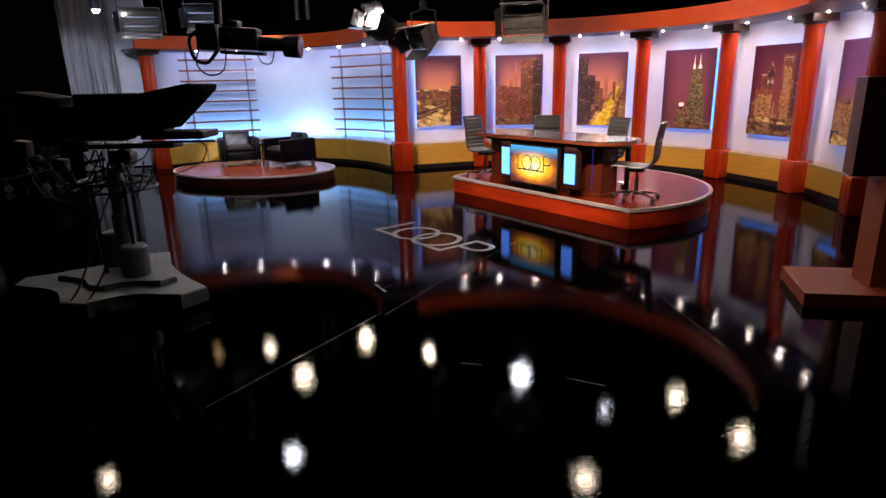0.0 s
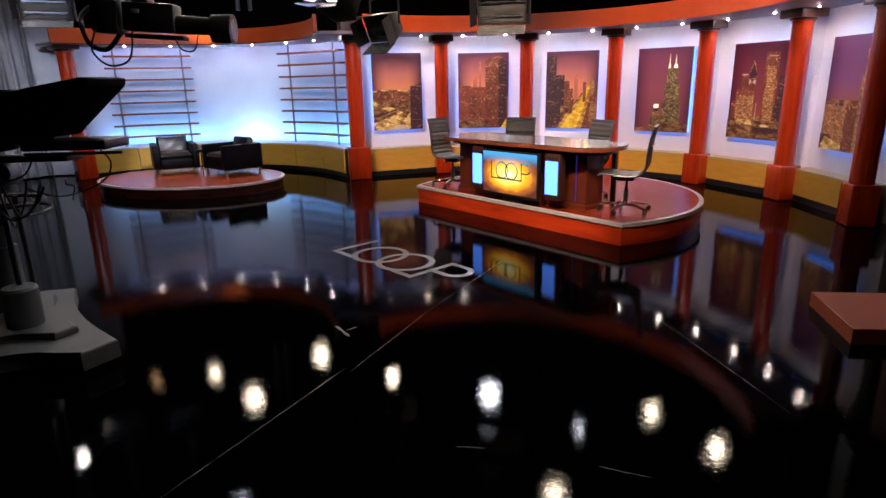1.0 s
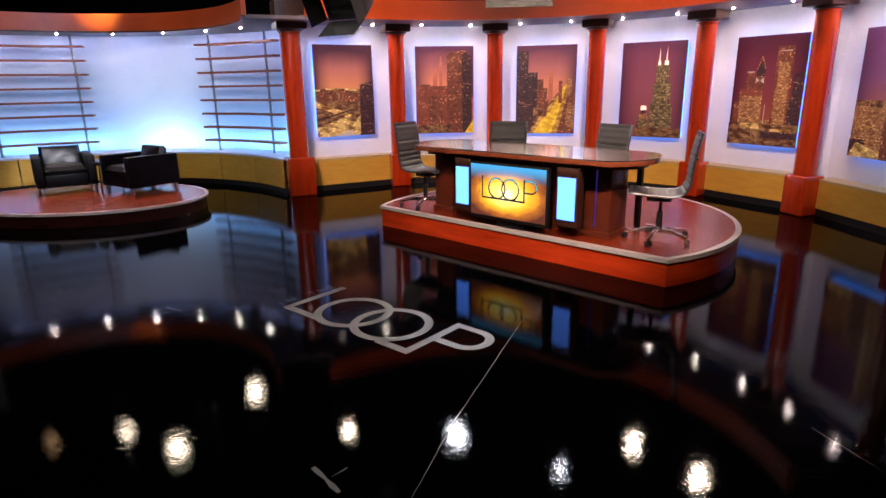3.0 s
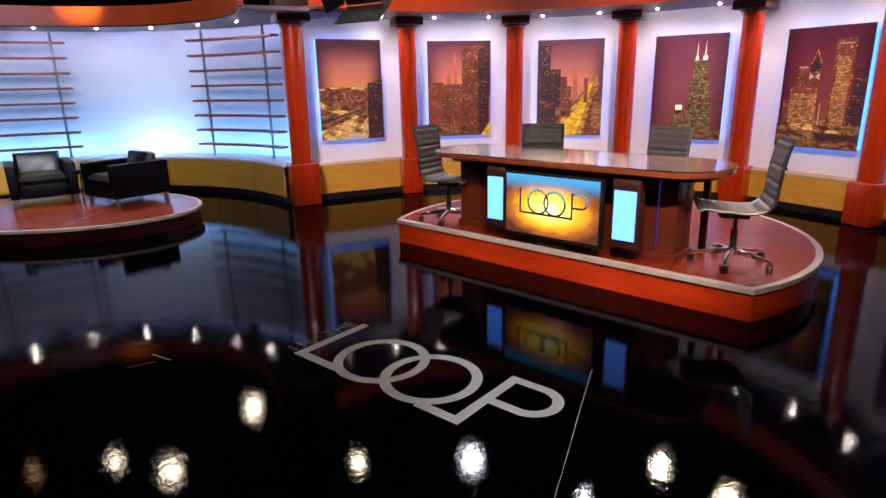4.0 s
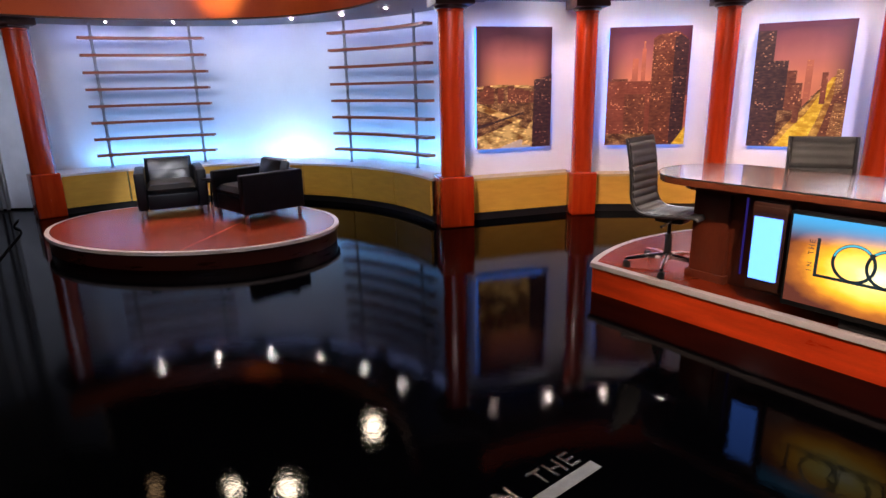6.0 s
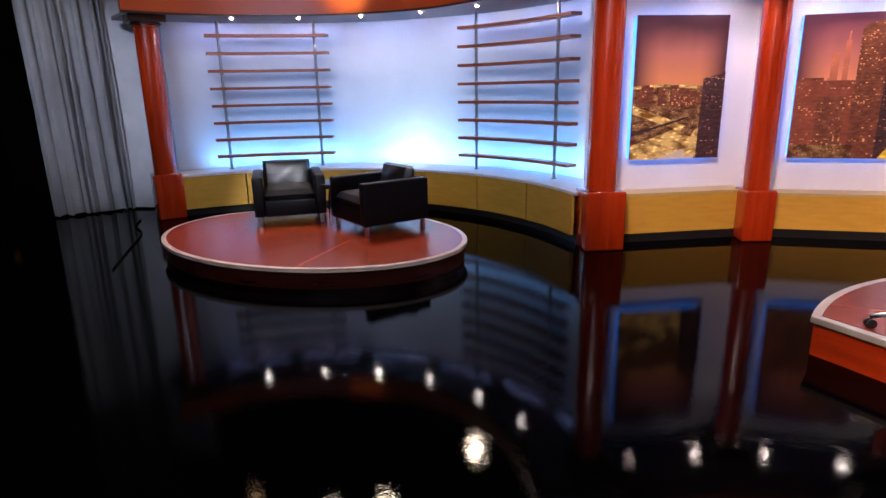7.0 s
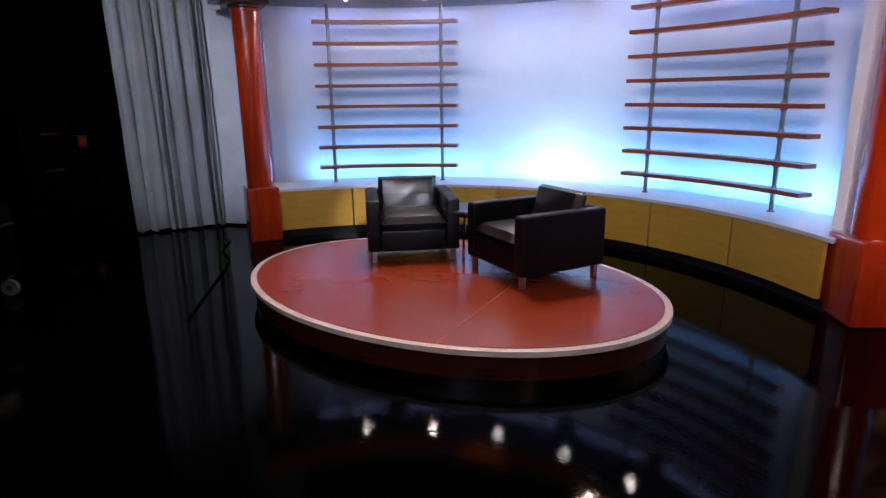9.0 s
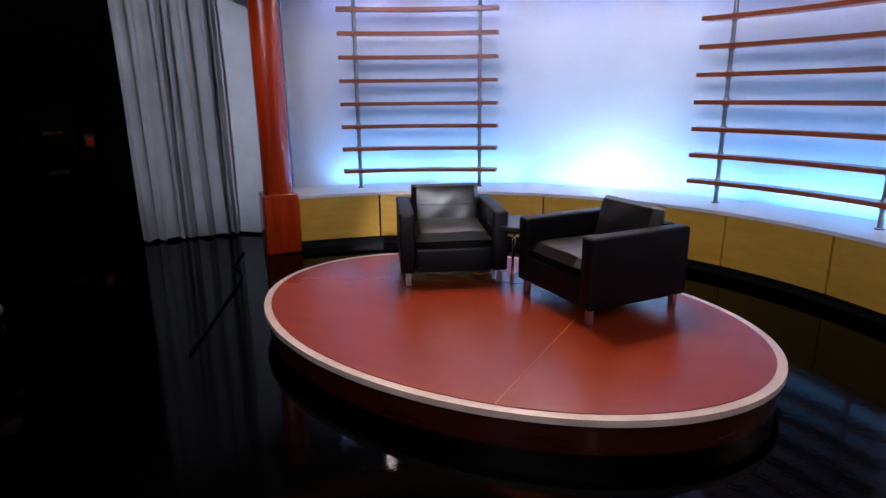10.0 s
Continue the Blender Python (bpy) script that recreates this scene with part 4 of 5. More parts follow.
lay_mark(SCREEN_MARK, 0.018, on_screen, M_MARK, scr)
lay_mark(GLINT, 0.011, on_screen, M_MARKC, scr, "glint", 0.001)
lay_word("IN THE", -0.022, 0.012, 0.026, 0.036, 0.0035, on_screen, M_MARK, scr)


# ---- floor mark ----
LO, LE, LN = Vector((-0.42, 6.88, 0)), Vector((0.71, -0.70, 0)).normalized(), Vector((0.70, 0.71, 0)).normalized()


def on_floor(q, k):
    return LO + LE * q.x + LN * q.y + Vector((0, 0, 0.0012 + k))


M_FLOORMARK = surface("floor_mark_paint", (0.032, 0.032, 0.030), (0.066, 0.066, 0.063), 9, 0.45, 0.1)
ob = thing("floor_mark", "pale grey linked-ring title mark laid on the black floor", "floor marking")
lay_mark(MARK, 0.066, on_floor, M_FLOORMARK, ob)
M_FLOORWORD = surface("floor_word_paint", (0.012, 0.012, 0.012), (0.028, 0.028, 0.027), 9, 0.2, 0.1, coat=0.3)
lay_word("IN THE", -0.115, 0.04, 0.085, 0.105, 0.016, on_floor, M_FLOORWORD, ob)


# ---- office chairs ----
def office_chair():
    ob = thing("office_chair", "grey ribbed leather swivel chair with a chrome base", "chair", "chairs at the news desk")
    # profile of the sling, seat front to back top: (forward y, z)
    prof = catmull([(0.30, 0.455), (0.26, 0.475), (0.12, 0.462), (-0.06, 0.452), (-0.17, 0.475), (-0.225, 0.56), (-0.235, 0.68), (-0.250, 0.82), (-0.278, 0.96), (-0.295, 1.02)], 8)
    def sling(a, b):
        bm = bmesh.new()
        pts = prof[a:b]
        s, rows = 0.0, []
        for i, q in enumerate(pts):
            d = (pts[min(i + 1, len(pts) - 1)] - pts[max(i - 1, 0)]).normalized()
            nrm = Vector((-d.y, d.x))
            if i:
                s += (q - pts[i - 1]).length
            puff = 0.015 * abs(math.sin(math.pi * s / 0.062)) ** 0.6
            f, k = q + nrm * puff * -1, q + nrm * (0.012)
            rows.append((f, k))
        W = 0.205
        xs = [-W, -W * 0.94, -W * 0.5, 0, W * 0.5, W * 0.94, W]
        front = [[bm.verts.new((x, f.x, f.y) if abs(x) < W else (x, (f.x + k.x) / 2, (f.y + k.y) / 2)) for x in xs] for f, k in rows]
        back = [[bm.verts.new((x, k.x, k.y)) for x in xs] for f, k in rows]
        for g in (front, back):
            for r0, r1 in zip(g, g[1:]):
                for i in range(len(xs) - 1):
                    bm.faces.new((r0[i], r0[i + 1], r1[i + 1], r1[i]))
        for i in (0, len(xs) - 1):
            for j in range(len(rows) - 1):
                bm.faces.new((front[j][i], front[j + 1][i], back[j + 1][i], back[j][i]))
        for j in (0, len(rows) - 1):
            for i in range(len(xs) - 1):
                bm.faces.new((front[j][i], front[j][i + 1], back[j][i + 1], back[j][i]))
        return bm
    mid = 30
    part("seat", sling(0, mid + 1), M_GREYLTH, ob, "ribbed grey leather seat")
    part("backrest", sling(mid, len(prof)), M_GREYLTH, ob, "ribbed grey leather backrest")
    for sx in (-1, 1):
        bm = bmesh.new()
        tube(bm, [(sx * 0.213, q.x, q.y) for q in prof[::2]], 0.011, 8)
        part("side_rail", bm, M_POST, ob, "dark steel side rail")
    bm = bmesh.new()
    box(bm, 0.40, 0.03, 0.022, (0, -0.260, 0.80), None, 0.006)
    part("back_spreader", bm, M_CHROME, ob)
    bm = bmesh.new()
    box(bm, 0.40, 0.035, 0.022, (0, 0.08, 0.435), None, 0.006)
    box(bm, 0.16, 0.22, 0.05, (0, 0.02, 0.405), None, 0.012)
    part("tilt_mechanism", bm, M_BLKPL, ob)
    bm = bmesh.new()
    rod(bm, (0.08, 0.05, 0.40), (0.24, 0.06, 0.395), 0.006)
    cyl(bm, 0.011, 0.05, (0.255, 0.06, 0.395), None, 10, pose(0, 0, 0, 0, 90, 0))
    part("lever", bm, M_BLKPL, ob)
    bm = bmesh.new()
    cyl(bm, 0.027, 0.18, (0, 0, 0.19), None, 20)
    cyl(bm, 0.015, 0.14, (0, 0, 0.33), None, 16)
    part("gas_column", bm, M_BLKPL, ob, "black gas column")
    hub = part("hub", (lambda b: (lathe(b, [(0.03, 0.075), (0.044, 0.08), (0.046, 0.12), (0.036, 0.135)], 24), b)[1])(bmesh.new()), M_CHROME, ob)
    for k in range(5):
        a = radians(18 + 72 * k)
        d = Vector((math.cos(a), math.sin(a), 0))
        bm = bmesh.new()
        tw = pose(0, 0, 0, 0, 0, math.degrees(a))
        rings = []
        for s, z, w, h in ((0.03, 0.105, 0.024, 0.022), (0.16, 0.098, 0.019, 0.017), (0.28, 0.080, 0.015, 0.012), (0.315, 0.074, 0.013, 0.010)):
            rings.append([bm.verts.new(tw @ Vector((s, y * w, z + zz * h))) for y, zz in ((-1, -1), (1, -1), (1, 0.6), (0.5, 1), (-0.5, 1), (-1, 0.6))])
        for lo, hi in zip(rings, rings[1:]):
            for i in range(6):
                bm.faces.new((lo[i], lo[(i + 1) % 6], hi[(i + 1) % 6], hi[i]))
        bm.faces.new(rings[0]), bm.faces.new(rings[-1])
        part("leg", bm, M_CHROME, ob, "chrome star leg")
        bm = bmesh.new()
        c = d * 0.305
        turn = pose(0, 0, 0, 0, 90, math.degrees(a) + 70 * k)
        ax = turn.to_3x3() @ Vector((0, 0, 1))
        for sgn in (-1, 1):
            cyl(bm, 0.028, 0.017, c + ax * 0.014 * sgn + Vector((0, 0, 0.0285)), None, 18, turn)
        cyl(bm, 0.007, 0.03, c + Vector((0, 0, 0.06)), None, 8)
        part("castor", bm, M_BLKPL, ob, "black twin-wheel castor")
    return ob


def facing(d):
    return math.degrees(math.atan2(d[1], d[0])) - 90


CHAIRS = [((0.84, 9.62), (0.78, -0.62)), ((1.77, 9.31), (-0.316, -0.949)), ((2.63, 8.58), (-0.86, -0.51)), ((2.97, 7.68), (-0.93, 0.37))]
first = office_chair()
for k, ((x, y), d) in enumerate(CHAIRS):
    m = pose(x, y, DECK, 0, 0, facing(d))
    if k == 0:
        first.matrix_basis = m
    else:
        copy_thing(first, m)


# ---- armchairs ----
def pad(bm, sx, sy, sz, at, turn=None, r=0.03, crown=0.0):
    vs = box(bm, sx, sy, sz, (0, 0, 0), None, r, 4)
    if crown:
        for v in vs:
            if v.co.z > 0:
                v.co.z += crown * (1 - (2 * v.co.x / sx) ** 2) * (1 - (2 * v.co.y / sy) ** 2)
    if turn is not None:
        bmesh.ops.transform(bm, matrix=turn, verts=vs)
    bmesh.ops.translate(bm, vec=at, verts=vs)


def subdivided_pad(bm, sx, sy, sz, at, turn, crown, seed):
    """A soft cushion with puffed faces and slight creases."""
    n = 14
    rng = random.Random(seed)
    ph = rng.uniform(0, 6)
    for sgn in (1, -1):
        grid = []
        for i in range(n + 1):
            row = []
            for j in range(n + 1):
                a, b = i / n * 2 - 1, j / n * 2 - 1
                edge = max(0.0, (1 - abs(a) ** 8) * (1 - abs(b) ** 8)) ** 0.35
                z = sgn * (sz / 2 * edge + crown * (1 - a * a) * (1 - b * b)) + 0.004 * math.sin(5 * a + 3 * b + ph) * edge
                v = Vector((a * sx / 2, b * sy / 2, z))
                row.append(bm.verts.new((turn @ v if turn is not None else v) + Vector(at)))
            grid.append(row)
        for i in range(n):
            for j in range(n):
                bm.faces.new((grid[i][j], grid[i + 1][j], grid[i + 1][j + 1], grid[i][j + 1]))
    bmesh.ops.remove_doubles(bm, verts=bm.verts, dist=0.0008)


def armchair():
    W, D = 0.81, 0.80
    ob = thing("armchair", "boxy black leather club armchair on steel feet", "armchair", "armchairs on the oval platform")
    for sx in (-1, 1):
        bm = bmesh.new()
        pad(bm, 0.115, D, 0.46, (sx * (W / 2 - 0.0575), 0, 0.10 + 0.23), None, 0.022)
        a = part("arm", bm, M_LEATHER, ob, "black leather arm")
        bm = bmesh.new()
        tube(bm, [(sx * (W / 2 - 0.006), D / 2 - 0.02, 0.548), (sx * (W / 2 - 0.006), -D / 2 + 0.02, 0.548)], 0.004, 6)
        part("piping", bm, M_LEATHER, a)
    bm = bmesh.new()
    pad(bm, W - 0.236, D - 0.03, 0.19, (0, 0.005, 0.10 + 0.095), None, 0.02)
    part("seat_base", bm, M_LEATHER, ob)
    bm = bmesh.new()
    subdivided_pad(bm, W - 0.24, D - 0.20, 0.12, (0, 0.095, 0.345), None, 0.022, 3)
    part("seat_cushion", bm, M_CUSHION, ob, "puffed black leather seat cushion")
    bm = bmesh.new()
    pad(bm, W - 0.236, 0.11, 0.46, (0, -D / 2 + 0.06, 0.10 + 0.23), None, 0.02)
    part("back_panel", bm, M_LEATHER, ob)
    bm = bmesh.new()
    subdivided_pad(bm, W - 0.25, 0.37, 0.13, (0, -D / 2 + 0.165, 0.495), pose(0, 0, 0, 105, 0, 0), 0.02, 5)
    cushion = part("back_cushion", bm, M_CUSHION, ob, "creased black leather back cushion")
    for z, y in ((0.525, -0.128), (0.655, -0.196)):
        bm = bmesh.new()
        tube(bm, [(x, y - 0.05 * (x / 0.28) ** 2 if z < 0.6 else y - 0.02 * (x / 0.28) ** 2, z) for x in [-0.25 + 0.05 * i for i in range(11)]], 0.0022, 6)
        part("seam", bm, M_LEATHER, cushion)
    for sx in (-1, 1):
        for sy in (-1, 1):
            bm = bmesh.new()
            box(bm, 0.04, 0.04, 0.102, (sx * (W / 2 - 0.06), sy * (D / 2 - 0.05), 0.051), None, 0.004)
            part("foot", bm, M_STEEL, ob, "square steel foot")
    return ob


first = armchair()
first.matrix_basis = pose(-4.73, 12.07, EH, 0, 0, facing((0.53, -0.85)))
copy_thing(first, pose(-3.485, 11.86, EH, 0, 0, facing((-0.62, -0.785))))

# ---- side table ----
ob = thing("side_table", "small round dark side table between the armchairs", "side table", "", pose(-4.15, 12.14, EH))
bm = bmesh.new()
lathe(bm, [(0.235, 0.415), (0.25, 0.422), (0.25, 0.44), (0.242, 0.447)], 48)
part("tabletop", bm, M_BLKPL, ob, "dark polished top")
bm = bmesh.new()
lathe(bm, [(0.17, 0.38), (0.19, 0.385), (0.19, 0.405), (0.18, 0.414)], 32)
part("under_ring", bm, M_BLKPL, ob)
for a in (-85, 35, 155):
    bm = bmesh.new()
    c, s = math.cos(radians(a)), math.sin(radians(a))
    tube(bm, catmull([(0.16 * c, 0.16 * s, 0.39), (0.19 * c, 0.19 * s, 0.34), (0.215 * c, 0.215 * s, 0.15), (0.225 * c, 0.225 * s, 0.0)], 5), 0.013, 10)
    part("leg", bm, M_CHROME, ob, "slim chrome leg")


# ---- curtain ----
def drape(name, a, b, top, folds, amp, label, material):
    ob = thing(name, label, "curtain")
    a, b = Vector((*a, 0)), Vector((*b, 0))
    d, L = (b - a).normalized(), (b - a).length
    n0 = Vector((-d.y, d.x, 0))
    bm = bmesh.new()
    rng = random.Random(4)
    n, rows = folds * 12, [0.03, 0.4, 1.0, 1.8, 2.6, 3.4, top]
    w = [rng.uniform(0.6, 1.4) for _ in range(folds + 2)]
    grid = []
    for z in rows:
        line = []
        for i in range(n + 1):
            g = i / n * folds
            f = min(max(g + 0.30 * math.sin(2 * math.pi * g / 3.3) + 0.16 * math.sin(2 * math.pi * g / 1.7 + 1), 0.0), folds)
            k = int(f)
            s = amp * w[k] * math.sin(2 * math.pi * f) * (1.12 - 0.12 * z / top)
            x = i / n * L * (1 + 0.05 * (1 - z / top)) + 0.25 * amp * math.sin(4 * math.pi * f + z)
            line.append(bm.verts.new(a + d * x + n0 * (s + 0.01 * math.sin(3 * z + f)) + Vector((0, 0, z + (0.012 * math.sin(7 * f) if z < 0.1 else 0)))))
        grid.append(line)
    for r0, r1 in zip(grid, grid[1:]):
        for i in range(n):
            bm.faces.new((r0[i], r0[i + 1], r1[i + 1], r1[i]))
    bmesh.ops.solidify(bm, geom=bm.faces[:], thickness=0.006)
    part("cloth", bm, material, ob, "heavy pleated cloth")
    bm = bmesh.new()
    rod(bm, a + Vector((0, 0, top + 0.02)) - d * 0.2, b + Vector((0, 0, top + 0.02)) + d * 0.3, 0.02)
    part("rail", bm, M_BLKPL, ob)
    return ob


drape("curtain", (-8.60, 12.20), (-7.96, 12.95), 4.6, 7, 0.07, "grey pleated studio drape hanging beside the alcove", M_CURTAIN)
bm = bmesh.new()
band(bm, [Vector((-8.20, 13.01, 0)), Vector((-7.2, 13.15, 0))], [Vector((-8.22, 13.09, 0)), Vector((-7.22, 13.23, 0))], 0.03, 4.2)
structure("wall_return", bm, M_CURTAIN, "grey covered end of the alcove wall", "wall", False)


# ---- lamps on the grid, with the added unseen ones ----
def grid_lamp(at, aim, lens, colour):
    ob = thing("grid_or_added_lamp", "black studio spotlight on a drop pole, switched on, some added unseen", "studio lamp", "lamps on the lighting grid")
    at, aim = Vector(at), Vector(aim)
    m = look(at, aim)
    bm = bmesh.new()
    lathe(bm, [(lens * 0.6, 0.42), (lens * 1.05, 0.36), (lens * 1.12, 0.02), (lens * 1.12, -0.03), (lens * 1.06, -0.03), (lens * 1.04, 0.012)], 28)
    body = part("housing", bm, M_BLKPL, ob)
    body.matrix_basis = m
    bm = bmesh.new()
    lens *= 0.8
    lathe(bm, [(lens, 0.010), (lens * 0.97, 0.0), (lens * 0.7, -0.012), (lens * 0.02, -0.022)], 28)
    le = part("lens", bm, M_LENSC if colour == COOL else (M_LENSO if colour == AMBER else M_LENS), ob, "bright lens")
    le.matrix_basis = m
    side = m.to_3x3() @ Vector((1, 0, 0))
    mid = at + (m.to_3x3() @ Vector((0, 0, 0.2)))
    w = lens * 1.2 + 0.02
    top = mid + Vector((0, 0, w + 0.12))
    bm = bmesh.new()
    tube(bm, [mid + side * w, mid + side * w + Vector((0, 0, w)), top, mid - side * w + Vector((0, 0, w)), mid - side * w], 0.012, 6)
    part("yoke", bm, M_BLKPL, ob)
    bm = bmesh.new()
    rod(bm, top, (top.x, top.y, TOPZ), 0.02, 8)
    part("drop_pole", bm, M_BLKPL, ob)


for at, aim, watts, lens, colour, *cone in GRID:
    grid_lamp(at, aim, lens, colour)


# ---- softlights hanging in view ----
M_REFLECT = surface("dull_reflector", (0.55, 0.55, 0.55), (0.72, 0.72, 0.71), 6, 0.22, 0.05, metal=0.9)
M_DARKGLASS = surface("dark_lamp_glass", (0.02, 0.02, 0.022), (0.04, 0.04, 0.042), 6, 0.12, 0.02, coat=0.6)

M_SOFTGLASS = surface("grey_lamp_glass", (0.02, 0.02, 0.02), (0.065, 0.065, 0.062), 5, 0.18, 0.04, stretch=(1, 1, 4), coat=0.5)


def softlight(at, yaw, tilt, w, h, group="softlights over the set"):
    ob = thing("softlight", "black box softlight with barn doors, hanging from a pole", "studio lamp", group)
    m = pose(at[0], at[1], at[2], tilt, 0, yaw)
    bm = bmesh.new()
    d = 0.22
    lo = [bm.verts.new((x * w / 2, -d / 2, z * h / 2)) for x, z in ((-1, -1), (1, -1), (1, 1), (-1, 1))]
    hi = [bm.verts.new((x * w * 0.40, d / 2, z * h * 0.34)) for x, z in ((-1, -1), (1, -1), (1, 1), (-1, 1))]
    bm.faces.new(lo), bm.faces.new(hi[::-1])
    for i in range(4):
        bm.faces.new((lo[i], hi[i], hi[(i + 1) % 4], lo[(i + 1) % 4]))
    bmesh.ops.bevel(bm, geom=bm.edges[:], offset=0.012, segments=2, profile=0.5, affect="EDGES")
    part("housing", bm, M_BLKPL, ob).matrix_basis = m
    bm = bmesh.new()
    box(bm, w * 0.9, 0.012, h * 0.82, (0, -d / 2 - 0.004, 0), None, 0.004)
    part("front_glass", bm, M_SOFTGLASS, ob, "grey front glass").matrix_basis = m
    for k in range(2):
        bm = bmesh.new()
        cyl(bm, 0.014, w * 0.8, (0, -d / 2 - 0.02, -h * 0.22 + k * h * 0.4), None, 10, pose(0, 0, 0, 0, 90, 0))
        part("tube_lamp", bm, M_DARKGLASS, ob, "unlit tube").matrix_basis = m
    for z, sgn in ((h / 2, 1), (-h / 2, -1)):
        bm = bmesh.new()
        box(bm, w * 0.96, 0.20, 0.006, (0, -d / 2 - 0.10, z + sgn * 0.03), pose(0, 0, 0, -14 * sgn, 0, 0))
        part("barn_door", bm, M_REFLECT if sgn < 0 else M_BLKPL, ob, "metal barn door").matrix_basis = m
    for sx in (-1, 1):
        bm = bmesh.new()
        box(bm, 0.006, 0.18, h * 0.9, (sx * (w / 2 + 0.03), -d / 2 - 0.09, 0), pose(0, 0, 0, 0, 0, 12 * sx))
        part("barn_door", bm, M_BLKPL, ob, "metal barn door").matrix_basis = m
    bm = bmesh.new()
    c = Vector(at)
    side = m.to_3x3() @ Vector((1, 0, 0))
    top = c + Vector((0, 0, h / 2 + 0.16))
    tube(bm, [c + side * (w / 2 + 0.02), c + side * (w / 2 + 0.02) + Vector((0, 0, h / 2 + 0.12)), top, c - side * (w / 2 + 0.02) + Vector((0, 0, h / 2 + 0.12)), c - side * (w / 2 + 0.02)], 0.012, 6)
    part("yoke", bm, M_BLKPL, ob)
    bm = bmesh.new()
    rod(bm, top, (top.x, top.y, TOPZ), 0.022, 8)
    cyl(bm, 0.045, 0.08, top + Vector((0, 0, 0.05)), None, 12)
    part("drop_pole", bm, M_BLKPL, ob)


softlight((-3.86, 7.85, 2.77), 28, 12, 0.54, 0.30)
softlight((-3.11, 8.17, 2.83), 20, 12, 0.44, 0.28)
softlight((0.15, 7.77, 2.45), -35, 25, 0.40, 0.31)
softlight((1.46, 7.09, 2.54), -8, 14, 0.50, 0.33)
# the small lit lamp near the grid, its open doors catching the light
ob = thing("small_spotlight", "small chrome-doored spotlight, switched on", "studio lamp")
m = pose(0.36, 4.10, 2.25, -25, 0, -35)
for name, material, dims, at, turn in (("housing", M_BLKPL, (0.16, 0.16, 0.14), (0, 0.06, 0.03), None), ("barn_door", M_CHROME, (0.24, 0.10, 0.004), (0, -0.09, -0.055), pose(0, 0, 0, 20, 0, 0)),
                                       ("barn_door", M_CHROME, (0.22, 0.08, 0.004), (0, -0.06, 0.11), pose(0, 0, 0, -35, 0, 0)), ("barn_door", M_CHROME, (0.004, 0.09, 0.12), (-0.11, -0.07, 0.03), pose(0, 0, 0, 0, 0, -20)),
                                       ("lens", M_DOT, (0.09, 0.01, 0.07), (0, -0.03, 0.03), None)):
    bm = bmesh.new()
    box(bm, *dims, at, turn, 0.0015)
    part(name, bm, material, ob).matrix_basis = m
bm = bmesh.new()
rod(bm, (0.36, 4.16, 2.36), (0.36, 4.16, TOPZ), 0.014, 8)
part("drop_pole", bm, M_BLKPL, ob)
# bare lamp by the drape
ob = thing("small_lamp", "small round lamp head, switched on", "studio lamp", "", pose(-3.93, 7.02, 2.84))
bm = bmesh.new()
lathe(bm, [(0.035, -0.02), (0.06, 0.0), (0.065, 0.10), (0.03, 0.14)], 20)
part("housing", bm, M_BLKPL, ob)
bm = bmesh.new()
lathe(bm, [(0.01, -0.05), (0.032, -0.04), (0.036, -0.022)], 16)
part("bulb", bm, M_DOT, ob, "bright bulb")
bm = bmesh.new()
rod(bm, (0, 0, 0.14), (0, 0, TOPZ - 2.84), 0.014, 8)
part("drop_pole", bm, M_BLKPL, ob)
for x, y in ((-2.73, 10.95), (-2.53, 10.97)):
    ob = thing("drop_pipe", "dark steel pipe hanging from the grid", "pipe", "pipes over the alcove")
    bm = bmesh.new()
    rod(bm, (x, y, 3.02), (x, y, TOPZ), 0.035, 12)
    part("pipe", bm, M_BLKPL, ob)


# ---- hanging camera ----
ob = thing("robotic_camera", "black studio camera hanging from a pole, cables looped", "camera")
m = pose(-0.78, 4.22, 2.19, 0, 4, 4)
def cam_part(name, fill, material=M_BLKPL, label=""):
    bm = bmesh.new()
    fill(bm)
    o = part(name, bm, material, ob, label)
    o.matrix_basis = m
    return o
cam_part("body", lambda b: (box(b, 0.30, 0.13, 0.16, (0.05, 0, 0.02), None, 0.015), box(b, 0.10, 0.10, 0.06, (0.0, 0, 0.12), None, 0.01)))
cam_part("side_panel", lambda b: box(b, 0.05, 0.004, 0.02, (-0.02, -0.067, 0.05), None, 0.001), M_GREYPL, "small pale switch plate")
cam_part("lens_barrel", lambda b: cyl(b, 0.055, 0.22, (0.30, 0, -0.01), 0.048, 24, pose(0, 0, 0, 0, 90, 0)))
cam_part("lens_hood", lambda b: cyl(b, 0.078, 0.12, (0.46, 0, -0.02), 0.085, 24, pose(0, 0, 0, 0, 90, 0)))
cam_part("front_glass", lambda b: cyl(b, 0.066, 0.004, (0.522, 0, -0.02), None, 24, pose(0, 0, 0, 0, 90, 0)), M_DARKGLASS)
cam_part("mount_plate", lambda b: box(b, 0.34, 0.09, 0.025, (0.07, 0, -0.085), None, 0.006))
cam_part("rear_unit", lambda b: box(b, 0.16, 0.14, 0.20, (-0.20, 0, 0.02), None, 0.02))
cam_part("drop_pole", lambda b: (rod(b, (-0.12, 0, 0.12), (-0.12, 0, 9.2), 0.03, 10)))
cam_part("cable", lambda b: tube(b, catmull([(-0.24, -0.05, 0.08), (-0.33, -0.06, 0.0), (-0.30, -0.06, -0.14), (-0.20, -0.06, -0.17), (-0.12, -0.05, -0.08)], 8), 0.014, 8))
